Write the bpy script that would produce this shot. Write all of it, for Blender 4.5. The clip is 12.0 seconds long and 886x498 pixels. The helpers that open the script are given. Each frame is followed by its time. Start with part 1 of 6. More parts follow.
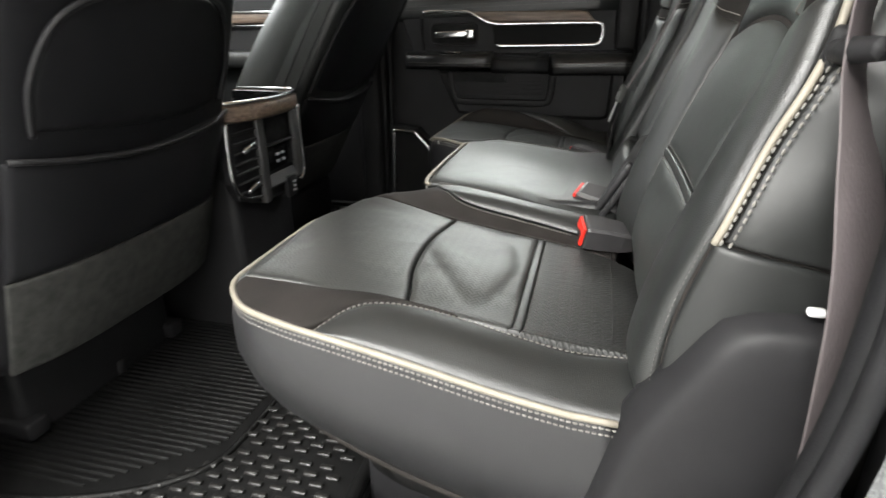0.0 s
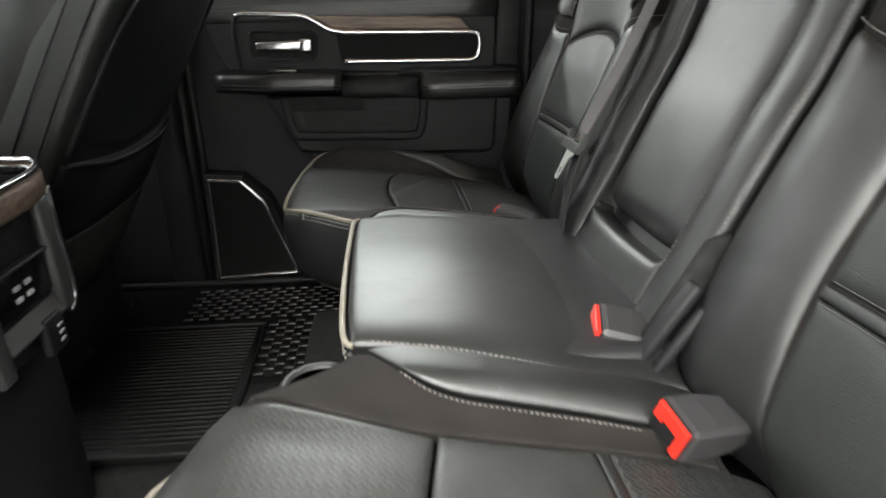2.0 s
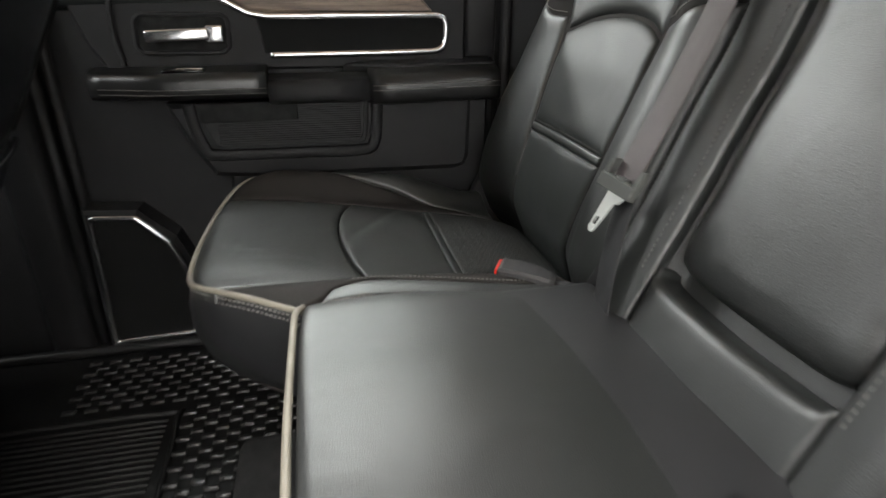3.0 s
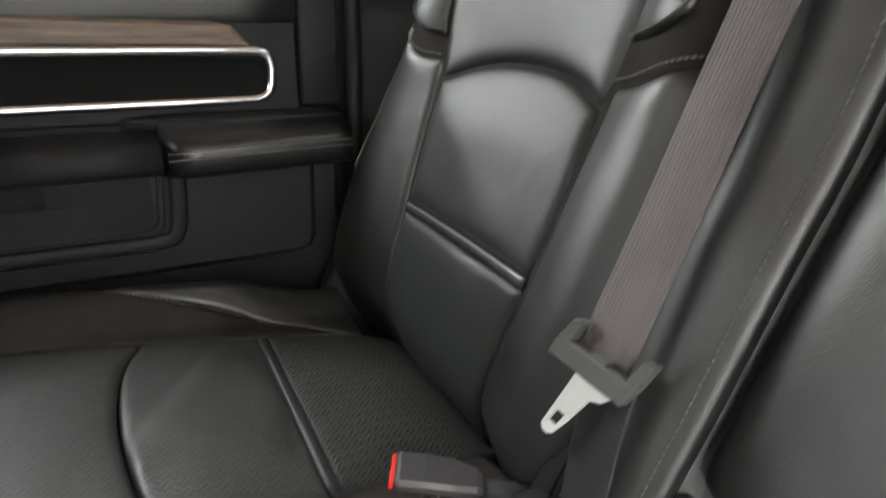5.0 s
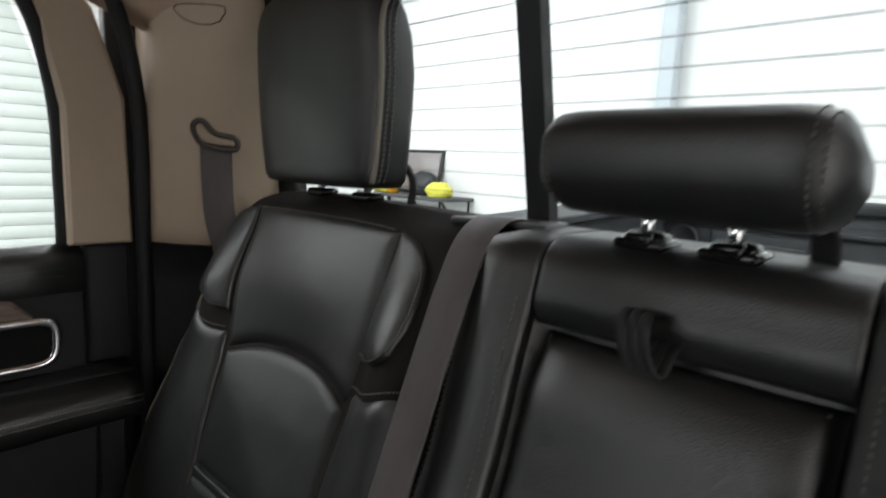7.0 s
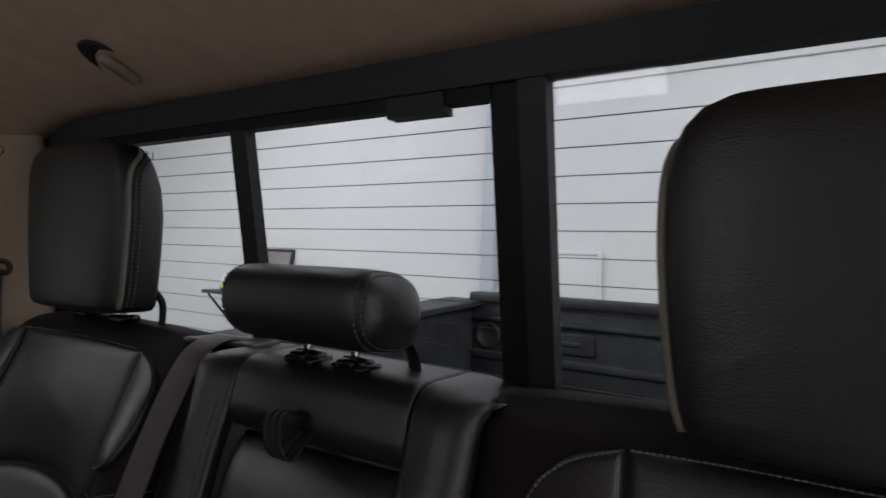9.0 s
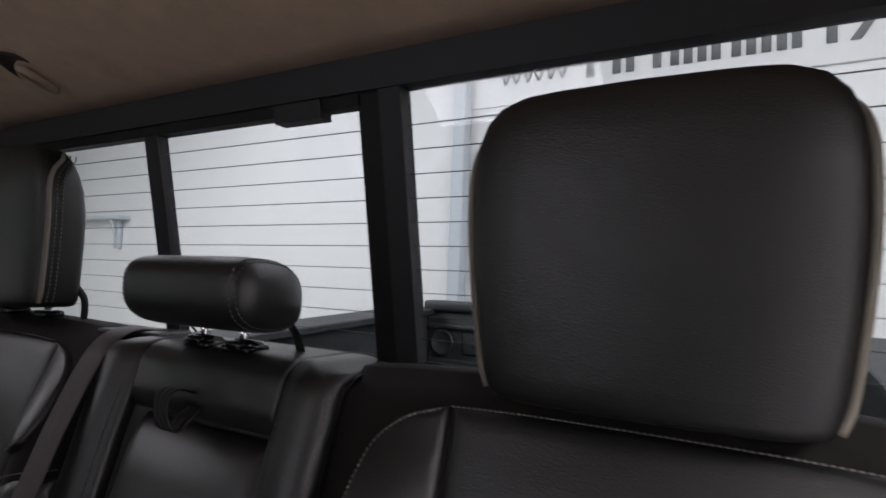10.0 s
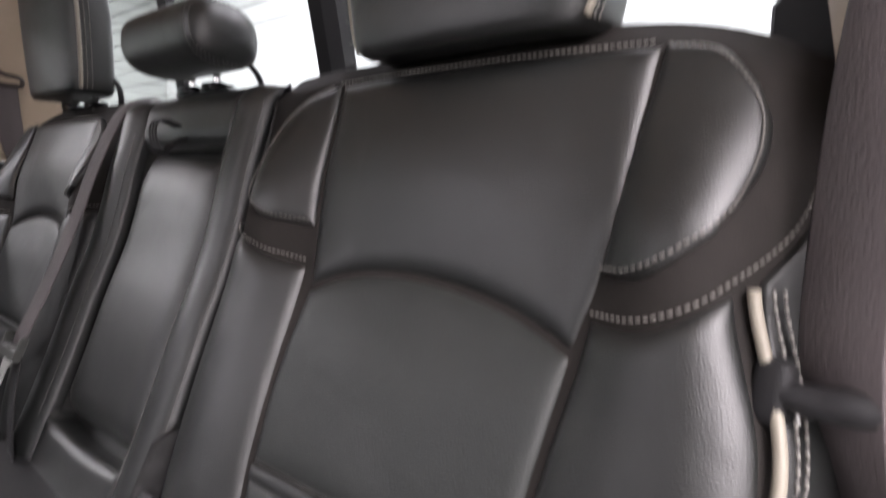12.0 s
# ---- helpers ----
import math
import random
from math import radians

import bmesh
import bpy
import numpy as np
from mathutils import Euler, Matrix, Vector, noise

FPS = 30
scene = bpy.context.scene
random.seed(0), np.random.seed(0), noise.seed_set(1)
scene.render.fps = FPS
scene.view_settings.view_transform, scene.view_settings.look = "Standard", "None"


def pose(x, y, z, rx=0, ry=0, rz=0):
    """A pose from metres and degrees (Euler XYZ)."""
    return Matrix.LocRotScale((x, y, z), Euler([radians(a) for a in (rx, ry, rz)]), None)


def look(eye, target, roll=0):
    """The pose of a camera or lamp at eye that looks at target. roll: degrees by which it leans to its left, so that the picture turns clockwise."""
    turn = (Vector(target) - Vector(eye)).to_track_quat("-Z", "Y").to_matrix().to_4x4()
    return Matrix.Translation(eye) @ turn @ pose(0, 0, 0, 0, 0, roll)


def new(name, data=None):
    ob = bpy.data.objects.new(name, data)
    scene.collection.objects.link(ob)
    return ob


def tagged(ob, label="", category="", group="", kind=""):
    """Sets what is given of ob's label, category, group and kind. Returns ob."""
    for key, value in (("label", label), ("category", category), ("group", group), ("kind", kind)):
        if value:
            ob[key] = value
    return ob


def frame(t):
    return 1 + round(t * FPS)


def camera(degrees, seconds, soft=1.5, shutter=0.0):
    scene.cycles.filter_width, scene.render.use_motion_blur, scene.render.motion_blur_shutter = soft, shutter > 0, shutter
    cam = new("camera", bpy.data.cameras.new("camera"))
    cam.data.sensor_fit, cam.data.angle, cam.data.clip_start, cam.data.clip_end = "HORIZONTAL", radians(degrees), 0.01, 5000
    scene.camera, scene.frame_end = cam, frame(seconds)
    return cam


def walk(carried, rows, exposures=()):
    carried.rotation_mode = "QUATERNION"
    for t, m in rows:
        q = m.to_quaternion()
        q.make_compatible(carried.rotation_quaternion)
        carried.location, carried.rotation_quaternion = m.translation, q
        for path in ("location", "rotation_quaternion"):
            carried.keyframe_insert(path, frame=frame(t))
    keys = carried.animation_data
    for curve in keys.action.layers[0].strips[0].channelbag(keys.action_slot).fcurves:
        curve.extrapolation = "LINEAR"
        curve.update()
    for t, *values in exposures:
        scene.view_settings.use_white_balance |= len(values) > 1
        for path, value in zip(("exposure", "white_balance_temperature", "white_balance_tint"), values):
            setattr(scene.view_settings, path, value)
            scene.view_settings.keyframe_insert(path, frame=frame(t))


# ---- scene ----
cam = camera(75.5, 12.0, shutter=0.5)
PATH = [
    (0, (0.395, -1.242, 0.711), (-0.078, 0.555, -0.029), -0.8),
    (0.5, (0.307, -1.162, 0.697), (0.107, 0.683, -0.048), -0.6),
    (1, (0.237, -1.037, 0.705), (0.199, 0.817, -0.045), -0.4),
    (1.5, (0.184, -0.882, 0.715), (0.271, 0.969, -0.039), -0.1),
    (2, (0.136, -0.732, 0.743), (0.334, 1.107, -0.017), 0.1),
    (2.5, (0.113, -0.568, 0.747), (0.422, 1.246, -0.037), 0.1),
    (2.7, (0.117, -0.494, 0.745), (0.46, 1.306, -0.056), 0.1),
    (4.3, (0.157, -0.055, 0.714), (0.884, 1.618, -0.107), 1.5),
    (4.5, (0.174, -0.054, 0.719), (0.953, 1.594, -0.103), 1.6),
    (5, (0.195, -0.056, 0.765), (1.106, 1.547, -0.009), 2.1),
    (5.5, (0.202, -0.071, 0.82), (1.277, 1.51, 0.23), 2.6),
    (6, (0.202, -0.087, 0.858), (1.403, 1.449, 0.413), 2.5),
    (6.5, (0.204, -0.115, 0.903), (1.515, 1.347, 0.522), 2.5),
    (7, (0.21, -0.17, 0.964), (1.62, 1.217, 0.666), 2.6),
    (7.5, (0.208, -0.237, 1.001), (1.697, 1.081, 0.788), 2.6),
    (7.7, (0.201, -0.27, 1.005), (1.725, 1.013, 0.832), 2.6),
    (9.3, (0.191, -0.453, 1.019), (1.907, 0.57, 1.09), 2.5),
    (9.5, (0.187, -0.479, 1.016), (1.911, 0.532, 1.095), 2.5),
    (10, (0.198, -0.553, 0.994), (1.928, 0.446, 1.1), 2.3),
    (10.5, (0.208, -0.629, 0.990), (1.949, 0.352, 1.073), 1.9),
    (11, (0.223, -0.704, 0.951), (1.912, 0.365, 1.034), 1.2),
    (11.5, (0.229, -0.746, 0.894), (1.847, 0.430, 0.865), 0.7),
    (12, (0.233, -0.779, 0.799), (1.767, 0.477, 0.534), 0.7),
]
EXPOSURES = [(0.0, 0.75, 6500, 10), (0.5, 0.85, 6500, 10), (1.0, 0.93, 6500, 10), (1.5, 1.08, 6500, 10), (2.0, 1.13, 6500, 9), (2.5, 1.25, 6500, 10), (4.5, 1.55, 6500, 11), (5.5, 1.55, 6500, 13), (6.0, 1.03, 6450, 12), (6.5, 0.74, 6400, 12), (7.0, 0.08, 6400, 14), (7.5, -0.50, 6350, 17), (9.5, -1.15, 6350, 24), (10.0, -0.88, 6350, 24), (10.5, -0.73, 6350, 23), (11.0, -0.58, 6400, 22), (11.5, -0.15, 6400, 22), (12.0, 0.64, 6450, 24)]
walk(cam, [(t, look(eye, target, roll)) for t, eye, target, roll in PATH], exposures=EXPOSURES)

# ---- world and light ----
world = bpy.data.worlds.new("shop_air")
scene.world = world
world.use_nodes = True
world.node_tree.nodes["Background"].inputs[0].default_value = (0.9, 0.95, 1.0, 1)
world.node_tree.nodes["Background"].inputs[1].default_value = 0.05


def area_lamp(name, eye, target, sx, sy, watts, colour=(1.0, 0.98, 0.95)):
    data = bpy.data.lights.new(name, "AREA")
    data.shape, data.size, data.size_y, data.energy, data.color = "RECTANGLE", sx, sy, watts, colour
    ob = new(name, data)
    ob.matrix_world = look(eye, target)
    return ob


# unseen lamps added under the workshop ceiling, placed to light the cab
for lx, ly, w, tone in ((-2.0, -2.7, 182, (1.0, 0.99, 0.95)), (-4.2, -4.6, 78, (1.0, 0.99, 0.95)), (-0.6, -3.6, 152, (1.0, 0.99, 0.95)), (0.9, -2.5, 62, (1.0, 0.99, 0.95)), (0.4, -4.7, 62, (1.0, 0.99, 0.95)),
                        (2.3, -0.6, 62, (0.97, 0.99, 1.0)), (2.2, 3.4, 92, (0.97, 0.99, 1.0)), (0.2, 6.2, 150, (0.99, 1.0, 0.97)), (-2.6, 5.2, 190, (0.98, 1.0, 0.975)), (-1.7, 2.5, 75, (0.97, 1.0, 0.985)), (0.0, 4.2, 98, (0.99, 1.0, 0.97))):
    area_lamp("added_ceiling_lamp", (lx, ly, 3.12), (lx + (1.6 if lx > 2 else 0), ly, 0), 2.4, 0.7, w, tone)
# added fill lamp inside the windscreen, standing in for light through it
area_lamp("windscreen_fill", (-1.08, 0.40, 1.11), (0.20, 0.46, 0.45), 0.78, 0.30, 4.5, (0.97, 1.0, 1.0))

# ---- materials ----
def material(name, base, rough=0.5, metal=0.0, spread=0.12, blotch=7.0, grain=0.0, grain_size=900.0, spec=0.5, kind="noise", second=None, coat=0.0, stretch=(1, 1, 1), rough_spread=0.08, creased=0.0):
    m = bpy.data.materials.new(name)
    m.use_nodes = True
    nt = m.node_tree
    b = nt.nodes["Principled BSDF"]
    tc = nt.nodes.new("ShaderNodeTexCoord")
    mp = nt.nodes.new("ShaderNodeMapping")
    mp.inputs["Scale"].default_value = stretch
    nt.links.new(tc.outputs["Object"], mp.inputs["Vector"])
    big = nt.nodes.new("ShaderNodeTexNoise")
    big.inputs["Scale"].default_value, big.inputs["Detail"].default_value = blotch, 6
    fine = nt.nodes.new("ShaderNodeTexNoise")
    fine.inputs["Scale"].default_value, fine.inputs["Detail"].default_value = blotch * 14, 3
    for n in (big, fine):
        nt.links.new(mp.outputs[0], n.inputs["Vector"])
    mix = nt.nodes.new("ShaderNodeMath")
    mix.operation = "MULTIPLY_ADD"
    mix.inputs[1].default_value = 0.35
    nt.links.new(fine.outputs["Fac"], mix.inputs[0])
    nt.links.new(big.outputs["Fac"], mix.inputs[2])
    ramp = nt.nodes.new("ShaderNodeValToRGB")
    ramp.color_ramp.elements[0].position, ramp.color_ramp.elements[1].position = 0.45, 0.9
    lo = second or tuple(c * (1 - spread) for c in base)
    hi = base if second else tuple(min(1, c * (1 + spread)) for c in base)
    ramp.color_ramp.elements[0].color, ramp.color_ramp.elements[1].color = (*lo, 1), (*hi, 1)
    nt.links.new(mix.outputs[0], ramp.inputs[0])
    nt.links.new(ramp.outputs[0], b.inputs["Base Color"])
    rr = nt.nodes.new("ShaderNodeMapRange")
    rr.inputs["To Min"].default_value, rr.inputs["To Max"].default_value = max(0.02, rough - rough_spread), min(1, rough + rough_spread)
    nt.links.new(fine.outputs["Fac"], rr.inputs["Value"])
    nt.links.new(rr.outputs[0], b.inputs["Roughness"])
    b.inputs["Metallic"].default_value = metal
    b.inputs["Specular IOR Level"].default_value = spec
    b.inputs["Coat Weight"].default_value = coat
    if grain:
        if kind == "noise":
            g = nt.nodes.new("ShaderNodeTexNoise")
            g.inputs["Scale"].default_value, g.inputs["Detail"].default_value = grain_size, 2
        else:
            g = nt.nodes.new("ShaderNodeTexVoronoi")
            g.feature = "DISTANCE_TO_EDGE" if kind == "cells" else "F1"
            g.inputs["Scale"].default_value = grain_size
            g.inputs["Randomness"].default_value = 0.75 if kind == "dots" else 1.0
        if kind == "weave":
            # a basket weave: small squares of short raised bars, turned by a quarter from one to the next
            turn = nt.nodes.new("ShaderNodeMapping")
            turn.inputs["Rotation"].default_value = (0, 0, radians(45))
            nt.links.new(mp.outputs[0], turn.inputs["Vector"])
            g = nt.nodes.new("ShaderNodeMix")
            flat = nt.nodes.new("ShaderNodeVectorMath")
            flat.operation, flat.inputs[1].default_value = "MULTIPLY", (1, 1, 0)
            nt.links.new(turn.outputs[0], flat.inputs[0])
            check = nt.nodes.new("ShaderNodeTexChecker")
            check.inputs["Scale"].default_value = grain_size
            nt.links.new(flat.outputs[0], check.inputs["Vector"])
            nt.links.new(check.outputs["Fac"], g.inputs[0])
            for slot, way in ((2, "X"), (3, "Y")):
                bars = nt.nodes.new("ShaderNodeTexWave")
                bars.bands_direction = way
                bars.inputs["Scale"].default_value = grain_size * 0.63
                nt.links.new(flat.outputs[0], bars.inputs["Vector"])
                nt.links.new(bars.outputs["Fac"], g.inputs[slot])
        else:
            nt.links.new(mp.outputs[0], g.inputs["Vector"])
        bump = nt.nodes.new("ShaderNodeBump")
        bump.inputs["Strength"].default_value, bump.inputs["Distance"].default_value = grain, 0.0006
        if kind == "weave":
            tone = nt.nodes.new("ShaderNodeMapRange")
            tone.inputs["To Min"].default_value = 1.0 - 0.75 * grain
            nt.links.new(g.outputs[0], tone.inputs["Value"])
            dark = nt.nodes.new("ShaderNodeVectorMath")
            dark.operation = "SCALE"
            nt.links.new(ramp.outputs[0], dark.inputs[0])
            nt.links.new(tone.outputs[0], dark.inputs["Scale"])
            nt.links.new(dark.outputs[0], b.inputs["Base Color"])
        nt.links.new(g.outputs[0], bump.inputs["Height"])
        nt.links.new(bump.outputs[0], b.inputs["Normal"])
        if creased:
            soft = nt.nodes.new("ShaderNodeTexNoise")
            soft.inputs["Scale"].default_value, soft.inputs["Detail"].default_value, soft.inputs["Distortion"].default_value = 13, 1.5, 0.6
            nt.links.new(mp.outputs[0], soft.inputs["Vector"])
            low = nt.nodes.new("ShaderNodeBump")
            low.inputs["Strength"].default_value, low.inputs["Distance"].default_value = creased, 0.010
            nt.links.new(soft.outputs["Fac"], low.inputs["Height"])
            nt.links.new(low.outputs[0], bump.inputs["Normal"])
    return m


LEATHER = material("black_leather", (0.0098, 0.0108, 0.0103), 0.42, spread=0.12, blotch=5, grain=0.5, grain_size=470, kind="cells", spec=0.82, creased=0.16, rough_spread=0.012)
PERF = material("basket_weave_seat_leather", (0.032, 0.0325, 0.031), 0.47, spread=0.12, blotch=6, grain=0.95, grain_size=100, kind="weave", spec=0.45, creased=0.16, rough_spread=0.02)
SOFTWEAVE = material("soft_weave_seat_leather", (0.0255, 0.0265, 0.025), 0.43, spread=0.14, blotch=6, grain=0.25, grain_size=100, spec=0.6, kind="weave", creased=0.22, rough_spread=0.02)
PERFBACK = material("fine_weave_back_leather", (0.0185, 0.0208, 0.0196), 0.48, spread=0.14, blotch=6, grain=0.55, grain_size=330, kind="cells", spec=0.5, creased=0.18, rough_spread=0.02)
SUEDE = material("dark_suede", (0.0165, 0.0143, 0.013), 0.8, spread=0.25, blotch=18, grain=0.4, grain_size=900, spec=0.2)
SIDE = material("coated_vinyl", (0.015, 0.015, 0.0162), 0.42, spread=0.10, blotch=5, grain=0.45, grain_size=500, kind="cells", creased=0.10, rough_spread=0.02, spec=0.7)
PIPING = material("cream_piping", (0.23, 0.208, 0.168), 0.5, spread=0.1, blotch=30, grain=0.3, grain_size=1200)
THREAD = material("grey_thread", (0.16, 0.152, 0.14), 0.7, spread=0.2, blotch=60)
DARKTHREAD = material("dark_thread", (0.10, 0.099, 0.094), 0.65, spread=0.2, blotch=60)
SLATPAINT = material("grey_white_slat_paint", (0.62, 0.64, 0.62), 0.6, spread=0.04, blotch=0.8)
PLASTIC = material("grained_black_plastic", (0.015, 0.0148, 0.0158), 0.46, spec=0.22, spread=0.15, blotch=5, grain=0.5, grain_size=700, kind="cells")
SHELL = material("hard_black_shell", (0.01, 0.01, 0.0112), 0.5, spread=0.2, blotch=6, grain=0.4, grain_size=700, kind="cells", spec=0.15)
BROWNPLASTIC = material("dark_brown_plastic", (0.035, 0.026, 0.021), 0.45, spread=0.15, blotch=20)
GREYPLASTIC = material("grey_plastic", (0.052, 0.052, 0.053), 0.45, spread=0.12, blotch=12, grain=0.3, grain_size=900)
SOFTDOOR = material("soft_black_door_skin", (0.018, 0.0178, 0.0188), 0.52, spec=0.18, spread=0.15, blotch=5, grain=0.5, grain_size=600, kind="cells")
# duller copy of LEATHER: shade on flank, gusset and driver's bolster put into it
SHADELEATHER = material("shade_toned_seat_leather", (0.0125, 0.0134, 0.013), 0.44, spread=0.1, blotch=5, grain=0.1, grain_size=700, kind="cells", spec=0.5, creased=0.08, rough_spread=0.015)
ARMPAD = material("smooth_black_arm_pad", (0.009, 0.009, 0.0092), 0.33, spread=0.1, blotch=6, grain=0.1, grain_size=700, kind="cells", spec=0.55, rough_spread=0.015)
GLOSS = material("piano_black", (0.008, 0.008, 0.009), 0.14, spread=0.1, rough_spread=0.03)
MESHGRILLE = material("black_woven_panel", (0.006, 0.006, 0.006), 0.55, spread=0.2, grain=0.8, grain_size=900, kind="dots", stretch=(1, 1, 3), spec=0.15)
CHROME = material("satin_chrome", (0.72, 0.72, 0.73), 0.2, 1.0, spread=0.05, rough_spread=0.06)
# barely metallic: the pale base paints the bright reflection on the belt tongue
STEEL = material("pale_steel_tongue", (0.62, 0.64, 0.62), 0.34, 0.35, spread=0.05, rough_spread=0.04)
SHINY = material("polished_steel", (0.8, 0.8, 0.8), 0.12, 1.0, spread=0.04, rough_spread=0.05)
WOOD = material("grey_brown_open_pore_wood", (0.25, 0.18, 0.132), 0.4, spread=0.65, blotch=9, second=(0.07, 0.05, 0.04), grain=0.6, grain_size=160, stretch=(1.2, 10, 16))
BEIGE = material("beige_trim", (0.4, 0.315, 0.232), 0.62, spread=0.06, blotch=4, grain=0.5, grain_size=900)
LINER = material("headliner_cloth", (0.56, 0.415, 0.315), 0.9, spread=0.1, blotch=25, grain=0.7, grain_size=1300, spec=0.1)
WEB = material("belt_webbing", (0.088, 0.075, 0.077), 0.6, spread=0.12, blotch=40, grain=0.6, grain_size=500, spec=0.4, stretch=(1, 1, 0.3))
DARKWEB = material("black_webbing", (0.011, 0.011, 0.012), 0.65, spread=0.15, blotch=40, grain=0.6, grain_size=700)
BUCKLE = material("buckle_plastic", (0.034, 0.033, 0.034), 0.42, spread=0.1, blotch=12, grain=0.3, grain_size=900, kind="cells", spec=0.4)
RED = material("red_release_plastic", (0.58, 0.022, 0.012), 0.4, spread=0.06, blotch=50)
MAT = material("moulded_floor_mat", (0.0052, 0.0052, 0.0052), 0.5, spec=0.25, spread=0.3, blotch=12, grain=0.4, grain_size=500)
# bars glossier than the sheet; the paler base puts their highlights into the colour
NUB = material("sheen_lifted_mat_bars", (0.016, 0.0155, 0.015), 0.30, spread=0.2, blotch=14, grain=0.2, grain_size=500, spec=0.55)
GREYCARPET = material("grey_seat_back_carpet", (0.038, 0.038, 0.036), 0.95, spread=0.3, blotch=50, grain=0.8, grain_size=700, spec=0.1)
CARPET = material("black_carpet", (0.02, 0.02, 0.02), 0.95, spread=0.35, blotch=60, grain=1.0, grain_size=800, spec=0.1)
RUBBER = material("weatherstrip_rubber", (0.008, 0.008, 0.009), 0.58, spread=0.3, blotch=14, grain=0.5, grain_size=420, spec=0.3)
FRAME = material("window_frame_black", (0.014, 0.014, 0.016), 0.55, spread=0.15, blotch=7, grain=0.3, grain_size=900)
PAINT = material("silver_paint", (0.42, 0.43, 0.44), 0.28, 0.4, spread=0.05, coat=0.6)
BEDLINER = material("scuffed_bed_plastic", (0.030, 0.032, 0.036), 0.55, spread=0.45, blotch=10, grain=0.6, grain_size=200)
WALLPAINT = material("white_workshop_paint", (0.80, 0.80, 0.80), 0.6, spread=0.03, blotch=0.8, grain=0.2, grain_size=60)
# blue-grey of the column's shadow side put into the colour; also the ledge's grey
PALEBLUEGREY = material("column_shade_and_ledge_grey", (0.52, 0.56, 0.60), 0.5, spread=0.04, blotch=1.5, grain=0.2, grain_size=60)
CONCRETE = material("sealed_concrete", (0.36, 0.36, 0.35), 0.4, spread=0.15, blotch=1.2, grain=0.4, grain_size=40)
SIGNGREY = material("sign_grey", (0.13, 0.135, 0.14), 0.5, spread=0.1)
SCREENGREY = material("grey_screen", (0.22, 0.19, 0.19), 0.35, spread=0.08, blotch=3)
YELLOW = material("yellow_cloth", (0.62, 0.58, 0.08), 0.85, spread=0.2, blotch=20, grain=0.6, grain_size=90)
ORANGE = material("orange_plastic", (0.80, 0.34, 0.02), 0.4, spread=0.08)
BLUE = material("blue_plastic", (0.03, 0.13, 0.5), 0.4, spread=0.08)
LINE = material("heater_line", (0.075, 0.068, 0.062), 0.5, spread=0.1)
GRIP = material("moulded_grip_grey", (0.075, 0.078, 0.074), 0.42, spread=0.1, blotch=20, grain=0.2, grain_size=900, spec=0.4)
PALEGREY = material("pale_grey_print", (0.3, 0.3, 0.31), 0.5, spread=0.1)
WHITEBIT = material("white_plastic", (0.75, 0.75, 0.75), 0.4, spread=0.05)

GLASS = bpy.data.materials.new("clear_glass")
GLASS.use_nodes = True
_nt = GLASS.node_tree
_nt.nodes.clear()
_out, _mix = _nt.nodes.new("ShaderNodeOutputMaterial"), _nt.nodes.new("ShaderNodeMixShader")
_tr, _gl = _nt.nodes.new("ShaderNodeBsdfTransparent"), _nt.nodes.new("ShaderNodeBsdfGlossy")
_mix.inputs[0].default_value = 0.035
_tr.inputs[0].default_value = (0.86, 0.90, 0.89, 1)
_gl.inputs["Roughness"].default_value = 0.03
_nt.links.new(_tr.outputs[0], _mix.inputs[1])
_nt.links.new(_gl.outputs[0], _mix.inputs[2])
_nt.links.new(_mix.outputs[0], _out.inputs[0])

# ---- shape helpers ----
def thing(name, origin, label, category, group="", kind=""):
    ob = new(name)
    ob.location = origin
    ob.empty_display_size = 0.05
    return tagged(ob, label, category, group, kind)


def root_place(ob):
    p = Vector(ob.location)
    while ob.parent:
        ob = ob.parent
        p += Vector(ob.location)
    return p


def mesh_of(name, verts, faces, mat, smooth=True):
    me = bpy.data.meshes.new(name)
    me.from_pydata([tuple(v) for v in verts], [], faces)
    me.materials.append(mat)
    if smooth:
        me.polygons.foreach_set("use_smooth", [True] * len(me.polygons))
    me.update()
    return me


def part(name, vf, mat, parent, label="", kind="", smooth=True):
    """Links verts and faces, in the cab's own metres, as one mesh under a thing or part."""
    verts, faces = vf
    p = root_place(parent) if parent else Vector()
    ob = new(name, mesh_of(name, [Vector(v) - p for v in verts], faces, mat, smooth))
    ob.parent = parent
    return tagged(ob, label, kind=kind)


def solid(name, vf, mat, label, category="", kind="structure", smooth=True, group=""):
    """A thing or piece of the setting that is one mesh, with its origin at its base."""
    verts = [Vector(v) for v in vf[0]]
    lo = Vector([min(v[i] for v in verts) for i in range(3)])
    hi = Vector([max(v[i] for v in verts) for i in range(3)])
    o = Vector(((lo.x + hi.x) / 2, (lo.y + hi.y) / 2, lo.z))
    ob = new(name, mesh_of(name, [v - o for v in verts], vf[1], mat, smooth))
    ob.location = o
    return tagged(ob, label, category, group, kind)


def join(*vfs):
    verts, faces = [], []
    for v, f in vfs:
        k = len(verts)
        verts += [tuple(q) for q in v]
        faces += [tuple(i + k for i in g) for g in f]
    return verts, faces


def move(vf, m):
    return [m @ Vector(v) for v in vf[0]], vf[1]


def from_bm(bm):
    bm.verts.ensure_lookup_table()
    out = [v.co.copy() for v in bm.verts], [tuple(v.index for v in f.verts) for f in bm.faces]
    bm.free()
    return out


